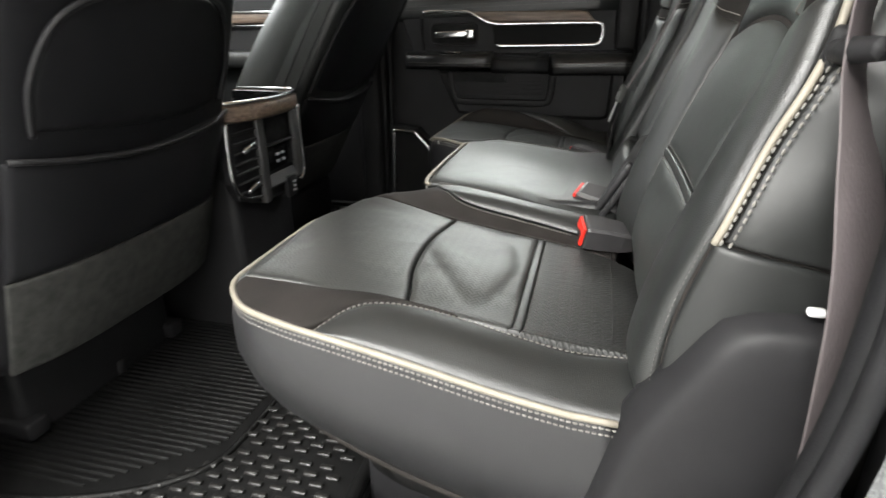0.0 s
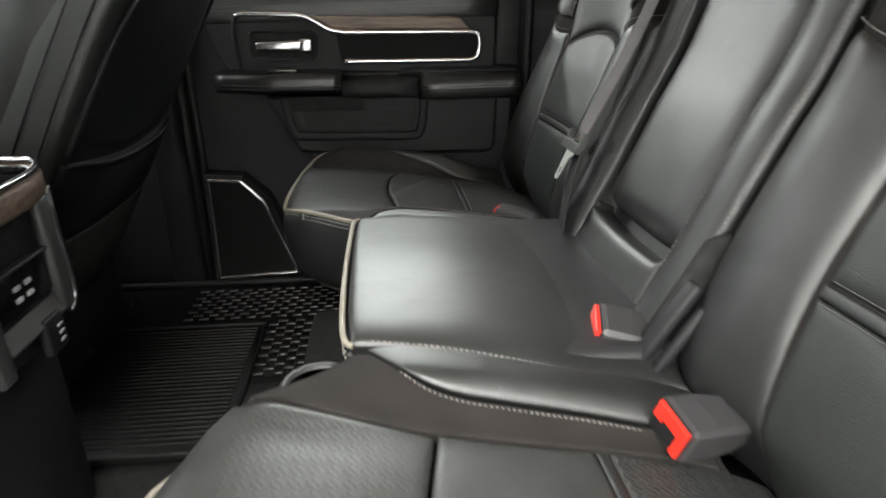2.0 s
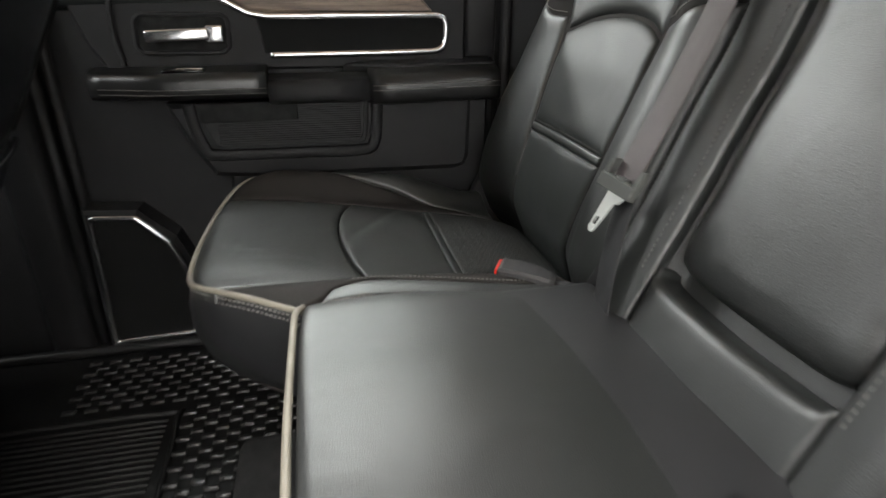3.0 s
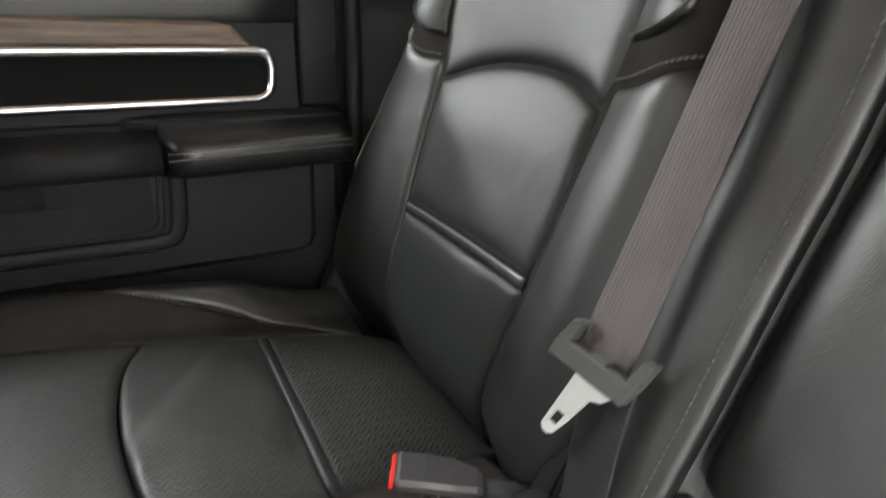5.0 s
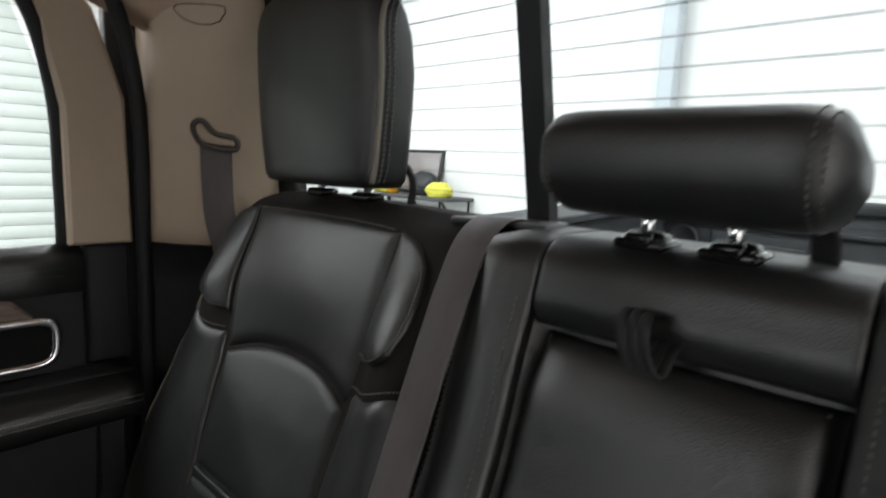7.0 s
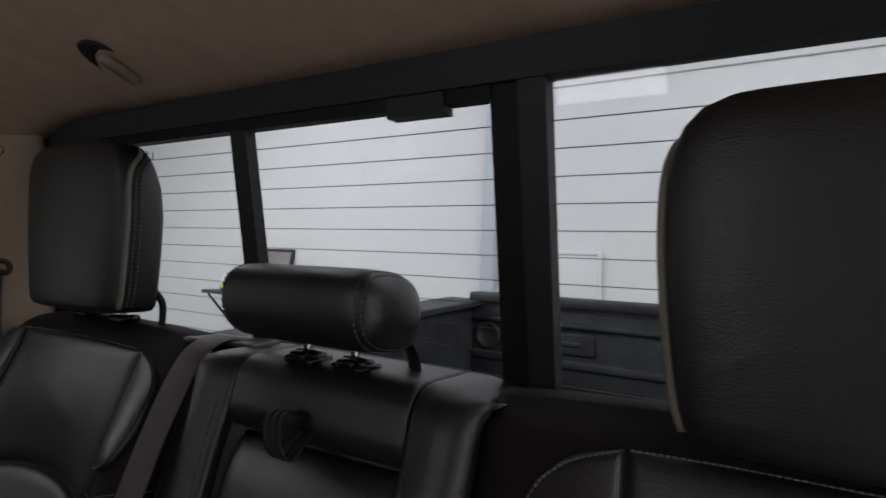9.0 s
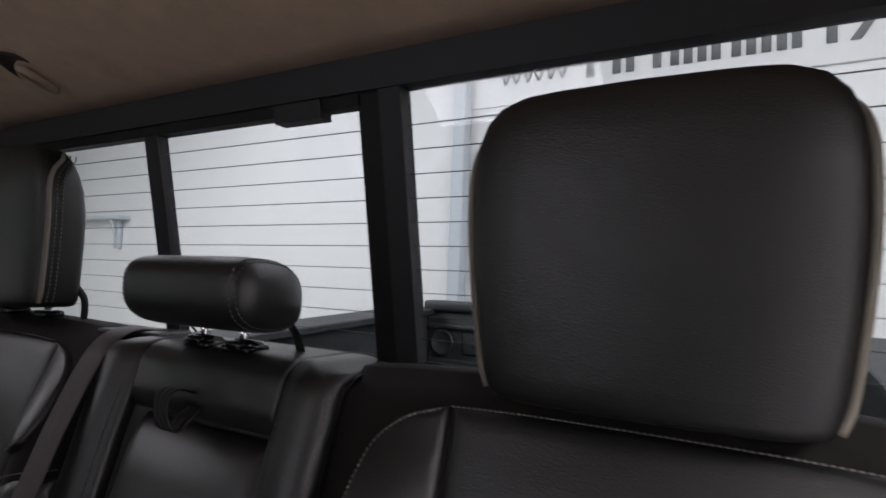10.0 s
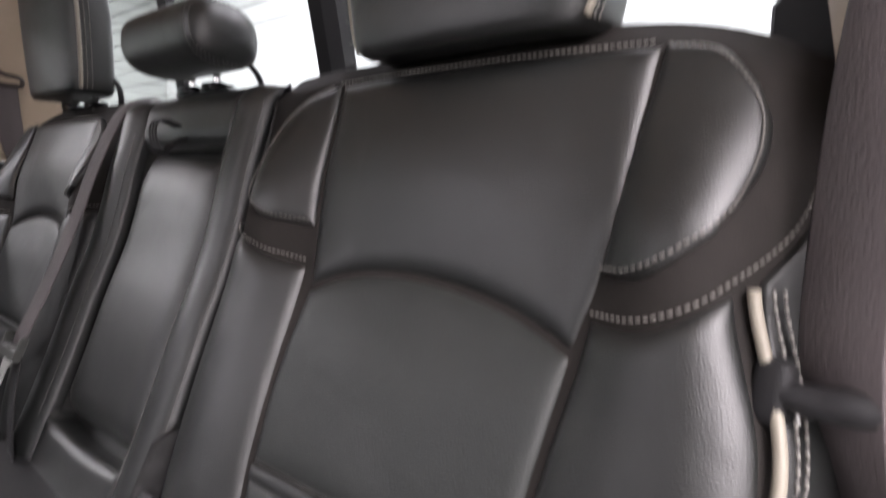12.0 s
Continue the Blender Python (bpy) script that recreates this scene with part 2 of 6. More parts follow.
def rbox(sx, sy, sz, r=0.004, seg=2, m=None):
    """A box with rounded edges, centred."""
    bm = bmesh.new()
    bmesh.ops.create_cube(bm, size=1)
    for v in bm.verts:
        v.co = Vector((v.co.x * sx, v.co.y * sy, v.co.z * sz))
    bmesh.ops.bevel(bm, geom=bm.edges[:], offset=min(r, 0.49 * min(sx, sy, sz)), segments=seg, profile=0.5, affect="EDGES")
    bm.verts.index_update()
    vf = from_bm(bm)
    return move(vf, m) if m else vf


def box(x0, x1, y0, y1, z0, z1, r=0.004, seg=2):
    return rbox(abs(x1 - x0), abs(y1 - y0), abs(z1 - z0), r, seg, Matrix.Translation(((x0 + x1) / 2, (y0 + y1) / 2, (z0 + z1) / 2)))


def curve(points, n, closed=False):
    """Points spread evenly along a smooth line through the given ones."""
    p = [Vector(q) for q in points]
    k = len(p)
    dense = []
    for i in range(k if closed else k - 1):
        a, b = p[i], p[(i + 1) % k]
        o = p[i - 1] if (closed or i > 0) else a * 2 - b
        c = p[(i + 2) % k] if (closed or i + 2 < k) else b * 2 - a
        for j in range(16):
            t = j / 16
            dense.append(0.5 * ((2 * a) + (b - o) * t + (2 * o - 5 * a + 4 * b - c) * t * t + (3 * a - o - 3 * b + c) * t ** 3))
    dense.append(p[0] if closed else p[-1])
    return even(dense, n)


def even(dense, n):
    length = [0.0]
    for a, b in zip(dense, dense[1:]):
        length.append(length[-1] + (b - a).length)
    out, j = [], 0
    for i in range(n):
        s = length[-1] * i / (n - 1)
        while j < len(dense) - 2 and length[j + 1] < s:
            j += 1
        w = (s - length[j]) / max(1e-9, length[j + 1] - length[j])
        out.append(dense[j].lerp(dense[j + 1], min(1, max(0, w))))
    return out


def tube(points, r, seg=8, closed=False, caps=True):
    p = [Vector(q) for q in points]
    n = len(p)
    verts, faces = [], []
    up = None
    for i in range(n):
        if closed:
            d = (p[(i + 1) % n] - p[i - 1]).normalized()
        else:
            d = (p[min(n - 1, i + 1)] - p[max(0, i - 1)]).normalized()
        if up is None:
            up = d.orthogonal().normalized()
        up = (up - d * up.dot(d)).normalized()
        side = d.cross(up)
        rr = r[i] if isinstance(r, (list, tuple)) else r
        for k in range(seg):
            a = 2 * math.pi * k / seg
            verts.append(p[i] + (up * math.cos(a) + side * math.sin(a)) * rr)
    for i in range(n if closed else n - 1):
        for k in range(seg):
            j = (i + 1) % n
            faces.append((i * seg + k, i * seg + (k + 1) % seg, j * seg + (k + 1) % seg, j * seg + k))
    if caps and not closed:
        faces.append(tuple(reversed(range(seg))))
        faces.append(tuple(range((n - 1) * seg, n * seg)))
    return verts, faces


def ribbon(points, across, width, thick):
    """A strap: a flat closed band along a line; across is its width's direction, one or one for each point."""
    p = [Vector(q) for q in points]
    n = len(p)
    verts, faces = [], []
    for i in range(n):
        d = (p[min(n - 1, i + 1)] - p[max(0, i - 1)]).normalized()
        a = Vector(across[i]) if isinstance(across[0], (tuple, list, Vector)) else Vector(across)
        a = (a - d * a.dot(d)).normalized()
        nn = d.cross(a)
        w, h = a * width / 2, nn * thick / 2
        e = a * min(thick, width * 0.2)
        verts += [p[i] - w, p[i] - w + e + h, p[i] + w - e + h, p[i] + w, p[i] + w - e - h, p[i] - w + e - h]
    for i in range(n - 1):
        for k in range(6):
            faces.append((i * 6 + k, i * 6 + (k + 1) % 6, (i + 1) * 6 + (k + 1) % 6, (i + 1) * 6 + k))
    faces += [tuple(reversed(range(6))), tuple(range((n - 1) * 6, n * 6))]
    return verts, faces


def lathe(profile, n=20, m=None):
    """A turned form: (radius, height) pairs about z."""
    verts, faces = [], []
    for r, h in profile:
        for k in range(n):
            a = 2 * math.pi * k / n
            verts.append(Vector((r * math.cos(a), r * math.sin(a), h)))
    for i in range(len(profile) - 1):
        for k in range(n):
            faces.append((i * n + k, i * n + (k + 1) % n, (i + 1) * n + (k + 1) % n, (i + 1) * n + k))
    faces.append(tuple(reversed(range(n))))
    faces.append(tuple(range((len(profile) - 1) * n, len(profile) * n)))
    return move((verts, faces), m) if m else (verts, faces)


def prism(outline, axis, a, b, r=0.003):
    """A plate of the given 2D outline between a and b along an axis, with a small chamfer on its faces."""
    n = len(outline)
    pts = [Vector((q[0], q[1])) for q in outline]
    area = sum(pts[i].x * pts[(i + 1) % n].y - pts[(i + 1) % n].x * pts[i].y for i in range(n))
    if area < 0:
        pts.reverse()
    inner = []
    for i in range(n):
        e0, e1 = (pts[i] - pts[i - 1]).normalized(), (pts[(i + 1) % n] - pts[i]).normalized()
        nrm = Vector((-(e0 + e1).y, (e0 + e1).x))
        nrm = nrm.normalized() if nrm.length > 1e-6 else Vector((-e0.y, e0.x))
        inner.append(pts[i] + nrm * r)
    s = 1 if b > a else -1

    def lift(q, h):
        return {"x": (h, q.x, q.y), "y": (q.x, h, q.y), "z": (q.x, q.y, h)}[axis]
    rings = [[lift(q, h) for q in ps] for ps, h in ((inner, a), (pts, a + s * r), (pts, b - s * r), (inner, b))]
    verts = [v for ring in rings for v in ring]
    faces = []
    for k in range(3):
        for i in range(n):
            faces.append((k * n + i, k * n + (i + 1) % n, (k + 1) * n + (i + 1) % n, (k + 1) * n + i))
    faces += [tuple(reversed(range(n))), tuple(range(3 * n, 4 * n))]
    return verts, faces


def smooth01(t):
    t = min(1.0, max(0.0, t))
    return t * t * (3 - 2 * t)


def table(pairs):
    """A smooth function through (argument, value) pairs."""
    xs, ys = [q[0] for q in pairs], [q[1] for q in pairs]
    slopes = []
    for i in range(len(xs)):
        if 0 < i < len(xs) - 1:
            slopes.append((ys[i + 1] - ys[i - 1]) / (xs[i + 1] - xs[i - 1]))
        else:
            j = 0 if i == 0 else i - 1
            slopes.append((ys[j + 1] - ys[j]) / (xs[j + 1] - xs[j]))

    def f(x):
        if x <= xs[0]:
            return ys[0] + (x - xs[0]) * slopes[0]
        if x >= xs[-1]:
            return ys[-1] + (x - xs[-1]) * slopes[-1]
        i = max(k for k in range(len(xs) - 1) if xs[k] <= x)
        h = xs[i + 1] - xs[i]
        t = (x - xs[i]) / h
        return ((2 * t ** 3 - 3 * t * t + 1) * ys[i] + (t ** 3 - 2 * t * t + t) * h * slopes[i]
                + (-2 * t ** 3 + 3 * t * t) * ys[i + 1] + (t ** 3 - t * t) * h * slopes[i + 1])
    return f


def steps(length, soft, n):
    e = min(0.3, soft / length)
    return [0, 0, e * 0.12, e * 0.35, e * 0.65] + [e + (1 - 2 * e) * i / (n - 1) for i in range(n)] + [1 - e * 0.65, 1 - e * 0.35, 1 - e * 0.12, 1, 1]


def panel(bottom, top, left, right, surf, nu=14, nv=14, h=0.006, soft=0.012, puff=0.0, flip=False, deep=0.012, wrinkle=0.0, fold=None):
    """A cover panel with rolled seams, between four edge lines in the surface's own two measures."""
    def flat(ps):
        return [Vector((q[0], q[1], 0)) for q in ps]
    def dense(ps):
        return curve(flat(ps), 60) if len(ps) > 2 else even(flat(ps), 60)
    B, T, L, R = dense(bottom), dense(top), dense(left), dense(right)
    def on(c, t):
        s = t * (len(c) - 1)
        i = min(len(c) - 2, int(s))
        return c[i].lerp(c[i + 1], s - i)
    def span(c):
        return sum((b - a).length for a, b in zip(c, c[1:]))
    lu, lv = max(span(B), span(T), 0.01), max(span(L), span(R), 0.01)
    us, vs = steps(lu, soft, nu), steps(lv, soft, nv)
    verts, faces = [], []
    for j, v in enumerate(vs):
        for i, u in enumerate(us):
            q = (on(B, u) * (1 - v) + on(T, u) * v + on(L, v) * (1 - u) + on(R, v) * u
                 - (B[0] * (1 - u) * (1 - v) + B[-1] * u * (1 - v) + T[0] * (1 - u) * v + T[-1] * u * v))
            d = min(u * lu, (1 - u) * lu, v * lv, (1 - v) * lv)
            k = min(1.0, d / soft)
            drop = -h * (1 - math.sqrt(max(0, 1 - (1 - k) ** 2)))
            if i in (0, len(us) - 1) or j in (0, len(vs) - 1):
                drop -= deep
            pos, nrm = surf(q.x, q.y)
            w = wrinkle * noise.noise(Vector((q.x * 11, q.y * 11, 3.1))) * k if wrinkle else 0
            if fold:
                w += fold(q.x, q.y) * k
            verts.append(pos + nrm * (drop + w + puff * math.sin(math.pi * u) * math.sin(math.pi * v)))
    nu_, nv_ = len(us), len(vs)
    for j in range(nv_ - 1):
        for i in range(nu_ - 1):
            f = (j * nu_ + i, j * nu_ + i + 1, (j + 1) * nu_ + i + 1, (j + 1) * nu_ + i)
            faces.append(tuple(reversed(f)) if flip else f)
    return verts, faces


def stitches(points, pitch=0.0062, size=0.0042, r=0.0008, lift=None):
    """Single stitches along a line: small rounded bars."""
    p = [Vector(q) for q in points]
    length = sum((b - a).length for a, b in zip(p, p[1:]))
    n = max(2, int(length / pitch))
    q = even(p, n + 1)
    verts, faces = [], []
    for i in range(n):
        c, d = q[i].lerp(q[i + 1], 0.5), (q[i + 1] - q[i]).normalized()
        up = d.orthogonal().normalized()
        side = d.cross(up)
        k = len(verts)
        for s, rr in ((-0.5, 0.35), (-0.3, 1), (0.3, 1), (0.5, 0.35)):
            for a in range(5):
                an = 2 * math.pi * a / 5
                verts.append(c + d * s * size + (up * math.cos(an) + side * math.sin(an)) * r * rr)
        for s in range(3):
            for a in range(5):
                faces.append((k + s * 5 + a, k + s * 5 + (a + 1) % 5, k + s * 5 + 5 + (a + 1) % 5, k + s * 5 + 5 + a))
    return verts, faces


def on_surface(surf, pts, n, lift):
    """A smooth line laid on a surface, a little above it."""
    out = []
    for q in curve([Vector((a, b, 0)) for a, b in pts], n):
        pos, nrm = surf(q.x, q.y)
        out.append(pos + nrm * lift)
    return out

# ---- the workshop round the truck ----
GROUND = -0.78
solid("ground", box(-6.5, 4.6, -5.2, 8.2, GROUND - 0.2, GROUND, 0.01), CONCRETE, "sealed grey concrete workshop floor")
solid("wall_back", box(4.4, 4.6, -5.2, 8.2, GROUND, 3.3, 0.01), WALLPAINT, "white painted workshop wall behind the truck bed")
solid("wall_front", box(-6.7, -6.5, -5.2, 8.2, GROUND, 3.3, 0.01), WALLPAINT, "white painted workshop wall before the truck")
solid("wall_door_side", box(-6.5, 4.4, -5.4, -5.2, GROUND, 3.3, 0.01), WALLPAINT, "white painted workshop wall at the open door's side")
far_wall = thing("wall_far_side", (-1, 8.1, GROUND), "white ribbed workshop wall of flat lying slats", "", kind="structure")
part("wall", box(-6.5, 4.4, 8.03, 8.2, GROUND, 3.3, 0.01), SLATPAINT, far_wall)
for k in range(26):
    z = GROUND + 0.02 + k * 0.155
    part("slat", box(-6.5, 4.4, 8.018, 8.03, z, z + 0.150, 0.004, 1), SLATPAINT, far_wall)
solid("workshop_ceiling", box(-6.7, 4.6, -5.4, 8.4, 3.3, 3.45, 0.01), WALLPAINT, "white workshop ceiling with added lamps below it")

for yy in (1.77,):
    solid("wall_column", box(4.28, 4.395, yy - 0.13, yy - 0.01, GROUND, 3.3, 0.012), PALEBLUEGREY, "steel column on the workshop wall, its shade coloured blue-grey", kind="structure")
sign = thing("wall_sign", (4.39, 0.2, 2.6), "white wall with a row of dark grey sign letters as bars", "sign")
part("sign_board", box(4.375, 4.395, -3.1, 1.75, 2.42, 2.95, 0.004), WALLPAINT, sign)


def letter_bars(y, wide, high, z, strokes):
    """One sign letter as plain upright and leaning bars; strokes are (offset0, offset1) along the letter."""
    out = []
    for a, b in strokes:
        y0, y1 = y - a * wide, y - b * wide
        w = 0.056 if high > 0.15 else 0.016
        out.append(prism([(y0 + w / 2, z), (y0 - w / 2, z), (y1 - w / 2, z + high), (y1 + w / 2, z + high)], "x", 4.372, 4.362, 0.001))
    for q in out:
        part("letter_bar", q, SIGNGREY, sign)


for k in range(3):
    letter_bars(1.36 - 0.19 * k, 0.16, 0.10, 2.58, ((0.15, 0), (0.15, 0.45), (0.75, 0.45), (0.75, 1)))
for y, strokes in ((0.69, ((0.15, 0.15), (0.8, 0.8))), (0.384, ((0.1, 0.1), (0.72, 0.72))), (0.078, ((0.09, 0.09), (0.38, 0.38), (0.67, 0.67), (0.96, 0.96))),
                   (-0.305, ((0.09, 0.09), (0.38, 0.38), (0.67, 0.67), (0.96, 0.96))), (-0.645, ((0.1, 0.1),)), (-0.71, ((0.5, 0.5),)), (-0.98, ((0, 0.5), (1, 0.5))),
                   (-1.4, ((0.1, 0.1), (0.85, 0.85))), (-1.72, ((0.5, 0.5),))):
    letter_bars(y, 0.3, 0.235, 2.55, strokes)

bench = thing("wall_shelf", (4.2, 4.2, 0.1), "grey wall shelf on black steel brackets", "shelf")
part("board", box(3.95, 4.39, 3.55, 4.85, 0.60, 0.635, 0.005), GREYPLASTIC, bench)
for k in range(4):
    y = 3.6 + k * 0.4
    part("bracket", join(tube([(4.37, y, 0.60), (4.37, y, 0.18)], 0.012, 6), tube([(4.37, y, 0.2), (4.0, y, 0.59)], 0.012, 6)), FRAME, bench, "black steel bracket")
leaning = pose(4.28, 4.3, 0.645, 0, 12, 4)
pic = thing("leaning_panel", (4.28, 4.3, 0.635), "grey framed panel leaning on the wall shelf", "panel")
part("face", rbox(0.012, 0.60, 0.40, 0.004, 2, leaning @ pose(-0.012, 0, 0.22)), SCREENGREY, pic)
part("rim", join(*[rbox(0.03, *q, 0.006, 2, leaning @ pose(0, o[0], o[1])) for q, o in (((0.66, 0.03), (0, 0.015)), ((0.66, 0.03), (0, 0.435)), ((0.03, 0.45), (-0.315, 0.225)), ((0.03, 0.45), (0.315, 0.225)))]), FRAME, pic)


def heap(name, x, y, z, sx, sy, sz, mat, label, category):
    bm = bmesh.new()
    bmesh.ops.create_icosphere(bm, subdivisions=3, radius=1)
    for v in bm.verts:
        d = 1 + 0.28 * noise.noise(v.co * 2.3 + Vector((x * 3, y * 5, 0)))
        v.co = Vector((v.co.x * sx * d, v.co.y * sy * d, max(-0.6, v.co.z) * sz * d)) + Vector((x, y, z + 0.6 * sz))
    bm.verts.index_update()
    return solid(name, from_bm(bm), mat, label, category, kind="")


heap("yellow_cloth", 4.1, 3.75, 0.635, 0.1, 0.15, 0.09, YELLOW, "crumpled yellow cloth lying on the wall shelf", "cloth")
heap("yellow_cloth", 4.1, 4.55, 0.635, 0.1, 0.17, 0.08, YELLOW, "folded bright yellow cloth on the wall shelf", "cloth")
heap("black_bag", 4.2, 4.05, 0.635, 0.12, 0.17, 0.15, FRAME, "slumped black bag lying on the wall shelf", "bag")
solid("orange_cup", lathe([(0.001, 0), (0.05, 0), (0.062, 0.18), (0.058, 0.18), (0.048, 0.01), (0.001, 0.01)], 18, Matrix.Translation((4.05, 4.38, 0.636))), ORANGE, "tall orange plastic cup on the wall shelf", "cup", kind="")
solid("white_bottle", lathe([(0.001, 0), (0.045, 0), (0.048, 0.1), (0.02, 0.14), (0.02, 0.17), (0.001, 0.17)], 18, Matrix.Translation((4.1, 4.68, 0.636))), WHITEBIT, "small white plastic bottle on the wall shelf", "bottle", kind="")
solid("blue_bucket", lathe([(0.001, 0), (0.13, 0), (0.17, 0.32), (0.16, 0.32), (0.12, 0.02), (0.001, 0.02)], 20, Matrix.Translation((4.0, 5.1, GROUND))), BLUE, "blue plastic bucket on the workshop floor", "bucket", kind="")
ledge = thing("wall_ledge", (4.3, 6.8, 1.5), "narrow pale grey ledge on one bracket on the workshop wall", "shelf")
part("board", box(4.22, 4.395, 6.38, 7.35, 1.575, 1.625, 0.006), PALEBLUEGREY, ledge)
part("bracket", join(box(4.33, 4.395, 6.52, 6.60, 1.22, 1.574, 0.008), tube([(4.36, 6.56, 1.30), (4.25, 6.56, 1.57)], 0.014, 6)), PALEBLUEGREY, ledge)
door_panel = thing("wall_hatch", (4.39, 1.08, 0.4), "flat white framed hatch in the workshop wall", "hatch")
part("leaf", box(4.37, 4.395, 0.83, 1.33, 0.72, 1.12, 0.006), WALLPAINT, door_panel)
part("hatch_rim", join(box(4.36, 4.395, 0.80, 0.83, 0.69, 1.15), box(4.36, 4.395, 1.33, 1.36, 0.69, 1.15), box(4.36, 4.395, 0.83, 1.33, 1.12, 1.15), box(4.36, 4.395, 0.83, 1.33, 0.69, 0.72)), WALLPAINT, door_panel)

# ---- the truck's bed behind the cab ----
bed = thing("truck_bed", (1.6, 0, GROUND), "open black plastic-lined truck bed with a ribbed tailgate", "truck bed")
part("bed_floor", box(0.84, 2.40, -0.80, 0.80, 0.30, 0.34, 0.006), BEDLINER, bed)
for k in range(11):
    part("floor_rib", box(0.86, 2.36, -0.7 + k * 0.14 - 0.03, -0.7 + k * 0.14 + 0.03, 0.34, 0.355, 0.006, 1), BEDLINER, bed)
part("underbody", box(0.84, 2.40, -0.70, 0.70, GROUND, 0.30, 0.02), RUBBER, bed)
for s in (-1, 1):
    part("bed_side", prism([(0.84, 0.1), (2.44, 0.1), (2.44, 0.840), (0.84, 0.760)], "y", s * 0.78, s * 0.92, 0.012), BEDLINER, bed, smooth=False)
    part("rail_cap", prism([(0.84, 0.760), (2.44, 0.840), (2.44, 0.866), (0.84, 0.786)], "y", s * 0.74, s * 0.93, 0.006), BEDLINER, bed, smooth=False)
part("tailgate", box(2.40, 2.46, -0.78, 0.78, 0.30, 0.87, 0.01), BEDLINER, bed)
part("tailgate_cap", box(2.37, 2.47, -0.79, 0.79, 0.855, 0.90, 0.012), BEDLINER, bed)
part("ledge", box(2.375, 2.40, -0.77, 0.77, 0.78, 0.80, 0.006), BEDLINER, bed)
part("ledge", box(2.385, 2.40, -0.77, 0.77, 0.62, 0.65, 0.006), BEDLINER, bed)
for s in (-1, 1):
    part("pressed_panel", rbox(0.02, 0.36, 0.09, 0.02, 3, pose(2.395, s * 0.42, 0.72)), BEDLINER, bed)
    part("pressed_bar", rbox(0.014, 0.26, 0.022, 0.009, 3, pose(2.384, s * 0.42, 0.72)), BEDLINER, bed)
    part("round_boss", lathe([(0.001, 0), (0.055, 0), (0.06, 0.008), (0.048, 0.014), (0.044, 0.006), (0.001, 0.006)], 24, pose(2.395, s * 0.70, 0.72, 0, -90, 0)), BEDLINER, bed)
for k in range(9):
    part("slot", rbox(0.012, 0.06, 0.075, 0.02, 3, pose(2.398, -0.64 + 0.16 * k, 0.50)), RUBBER, bed)

# ---- the cab: floor, roof, rear wall, sides ----
solid("floor", box(-1.5, 0.80, -0.86, 0.86, -0.12, 0.0, 0.01), CARPET, "black carpeted cab floor")
solid("cab_underbody", box(-1.6, 0.82, -0.80, 0.80, GROUND, -0.125, 0.02), RUBBER, "dark chassis below the cab floor")

# roof lining: a broad shell that curves down at the sides and the back
def roof():
    verts, faces = [], []
    ny, nx = 36, 30
    xs = [-1.15 + i * (1.83 / nx) for i in range(nx + 1)]
    for x in xs:
        for j in range(ny + 1):
            y = -0.83 + 1.66 * j / ny
            z = 1.315 - 0.095 * smooth01((x - 0.30) / 0.36) - 0.05 * smooth01((-0.55 - x) / 0.6)
            z -= 0.10 * max(0.0, (abs(y) - 0.52) / 0.31) ** 2.2
            verts.append((x, y, z))
    w = ny + 1
    n = len(verts)
    verts += [(a, b, c + 0.05) for a, b, c in verts]
    for i in range(nx):
        for j in range(ny):
            f = (i * w + j, i * w + j + 1, (i + 1) * w + j + 1, (i + 1) * w + j)
            faces += [f, tuple(n + q for q in reversed(f))]
    for i in range(nx):
        faces += [(i * w, (i + 1) * w, n + (i + 1) * w, n + i * w), (i * w + ny, n + i * w + ny, n + (i + 1) * w + ny, (i + 1) * w + ny)]
    for j in range(ny):
        faces += [(j, n + j, n + j + 1, j + 1), (nx * w + j, nx * w + j + 1, n + nx * w + j + 1, n + nx * w + j)]
    return verts, faces


solid("ceiling", roof(), LINER, "brownish beige cloth roof lining of the cab")

# rear wall below the window, and the black window frame
def rear_x(z):
    return 0.672 + (1.18 - z) * 0.20


def rear_plate(y0, y1, z0, z1, d0, d1):
    """A bar of the rear window frame, in the leaning plane of the glass; d is the depth behind that plane."""
    q = [(rear_x(z) + d, y, z) for z in (z0, z1) for y in (y0, y1) for d in (d0, d1)]
    return q, [(0, 1, 3, 2), (4, 6, 7, 5), (0, 4, 5, 1), (2, 3, 7, 6), (0, 2, 6, 4), (1, 5, 7, 3)]


solid("wall_rear", join(rear_plate(-0.84, 0.84, -0.05, 0.86, 0.06, 0.12), rear_plate(-0.84, 0.84, 1.2235, 1.40, -0.008, 0.04)), PLASTIC, "black rear cab wall below and above the window", smooth=False)
window_1 = thing("window_1", (rear_x(0.86), 0, 0.86), "three-part sliding rear cab window with heater lines and a black frame", "", kind="structure")
part("frame_head", rear_plate(-0.80, 0.80, 1.187, 1.2225, -0.010, 0.0125), FRAME, window_1, smooth=False)
part("frame_head_lip", rear_plate(-0.17, 0.62, 1.1745, 1.190, -0.004, 0.0125), RUBBER, window_1, smooth=False)
part("frame_sill", rear_plate(-0.80, 0.80, 0.80, 0.872, -0.002, 0.03), FRAME, window_1, smooth=False)
part("slide_post", rear_plate(-0.226, -0.199, 0.86, 1.19, -0.007, 0.0125), FRAME, window_1, smooth=False)
part("slide_post", rear_plate(-0.199, -0.168, 0.86, 1.19, -0.001, 0.0125), RUBBER, window_1, smooth=False)
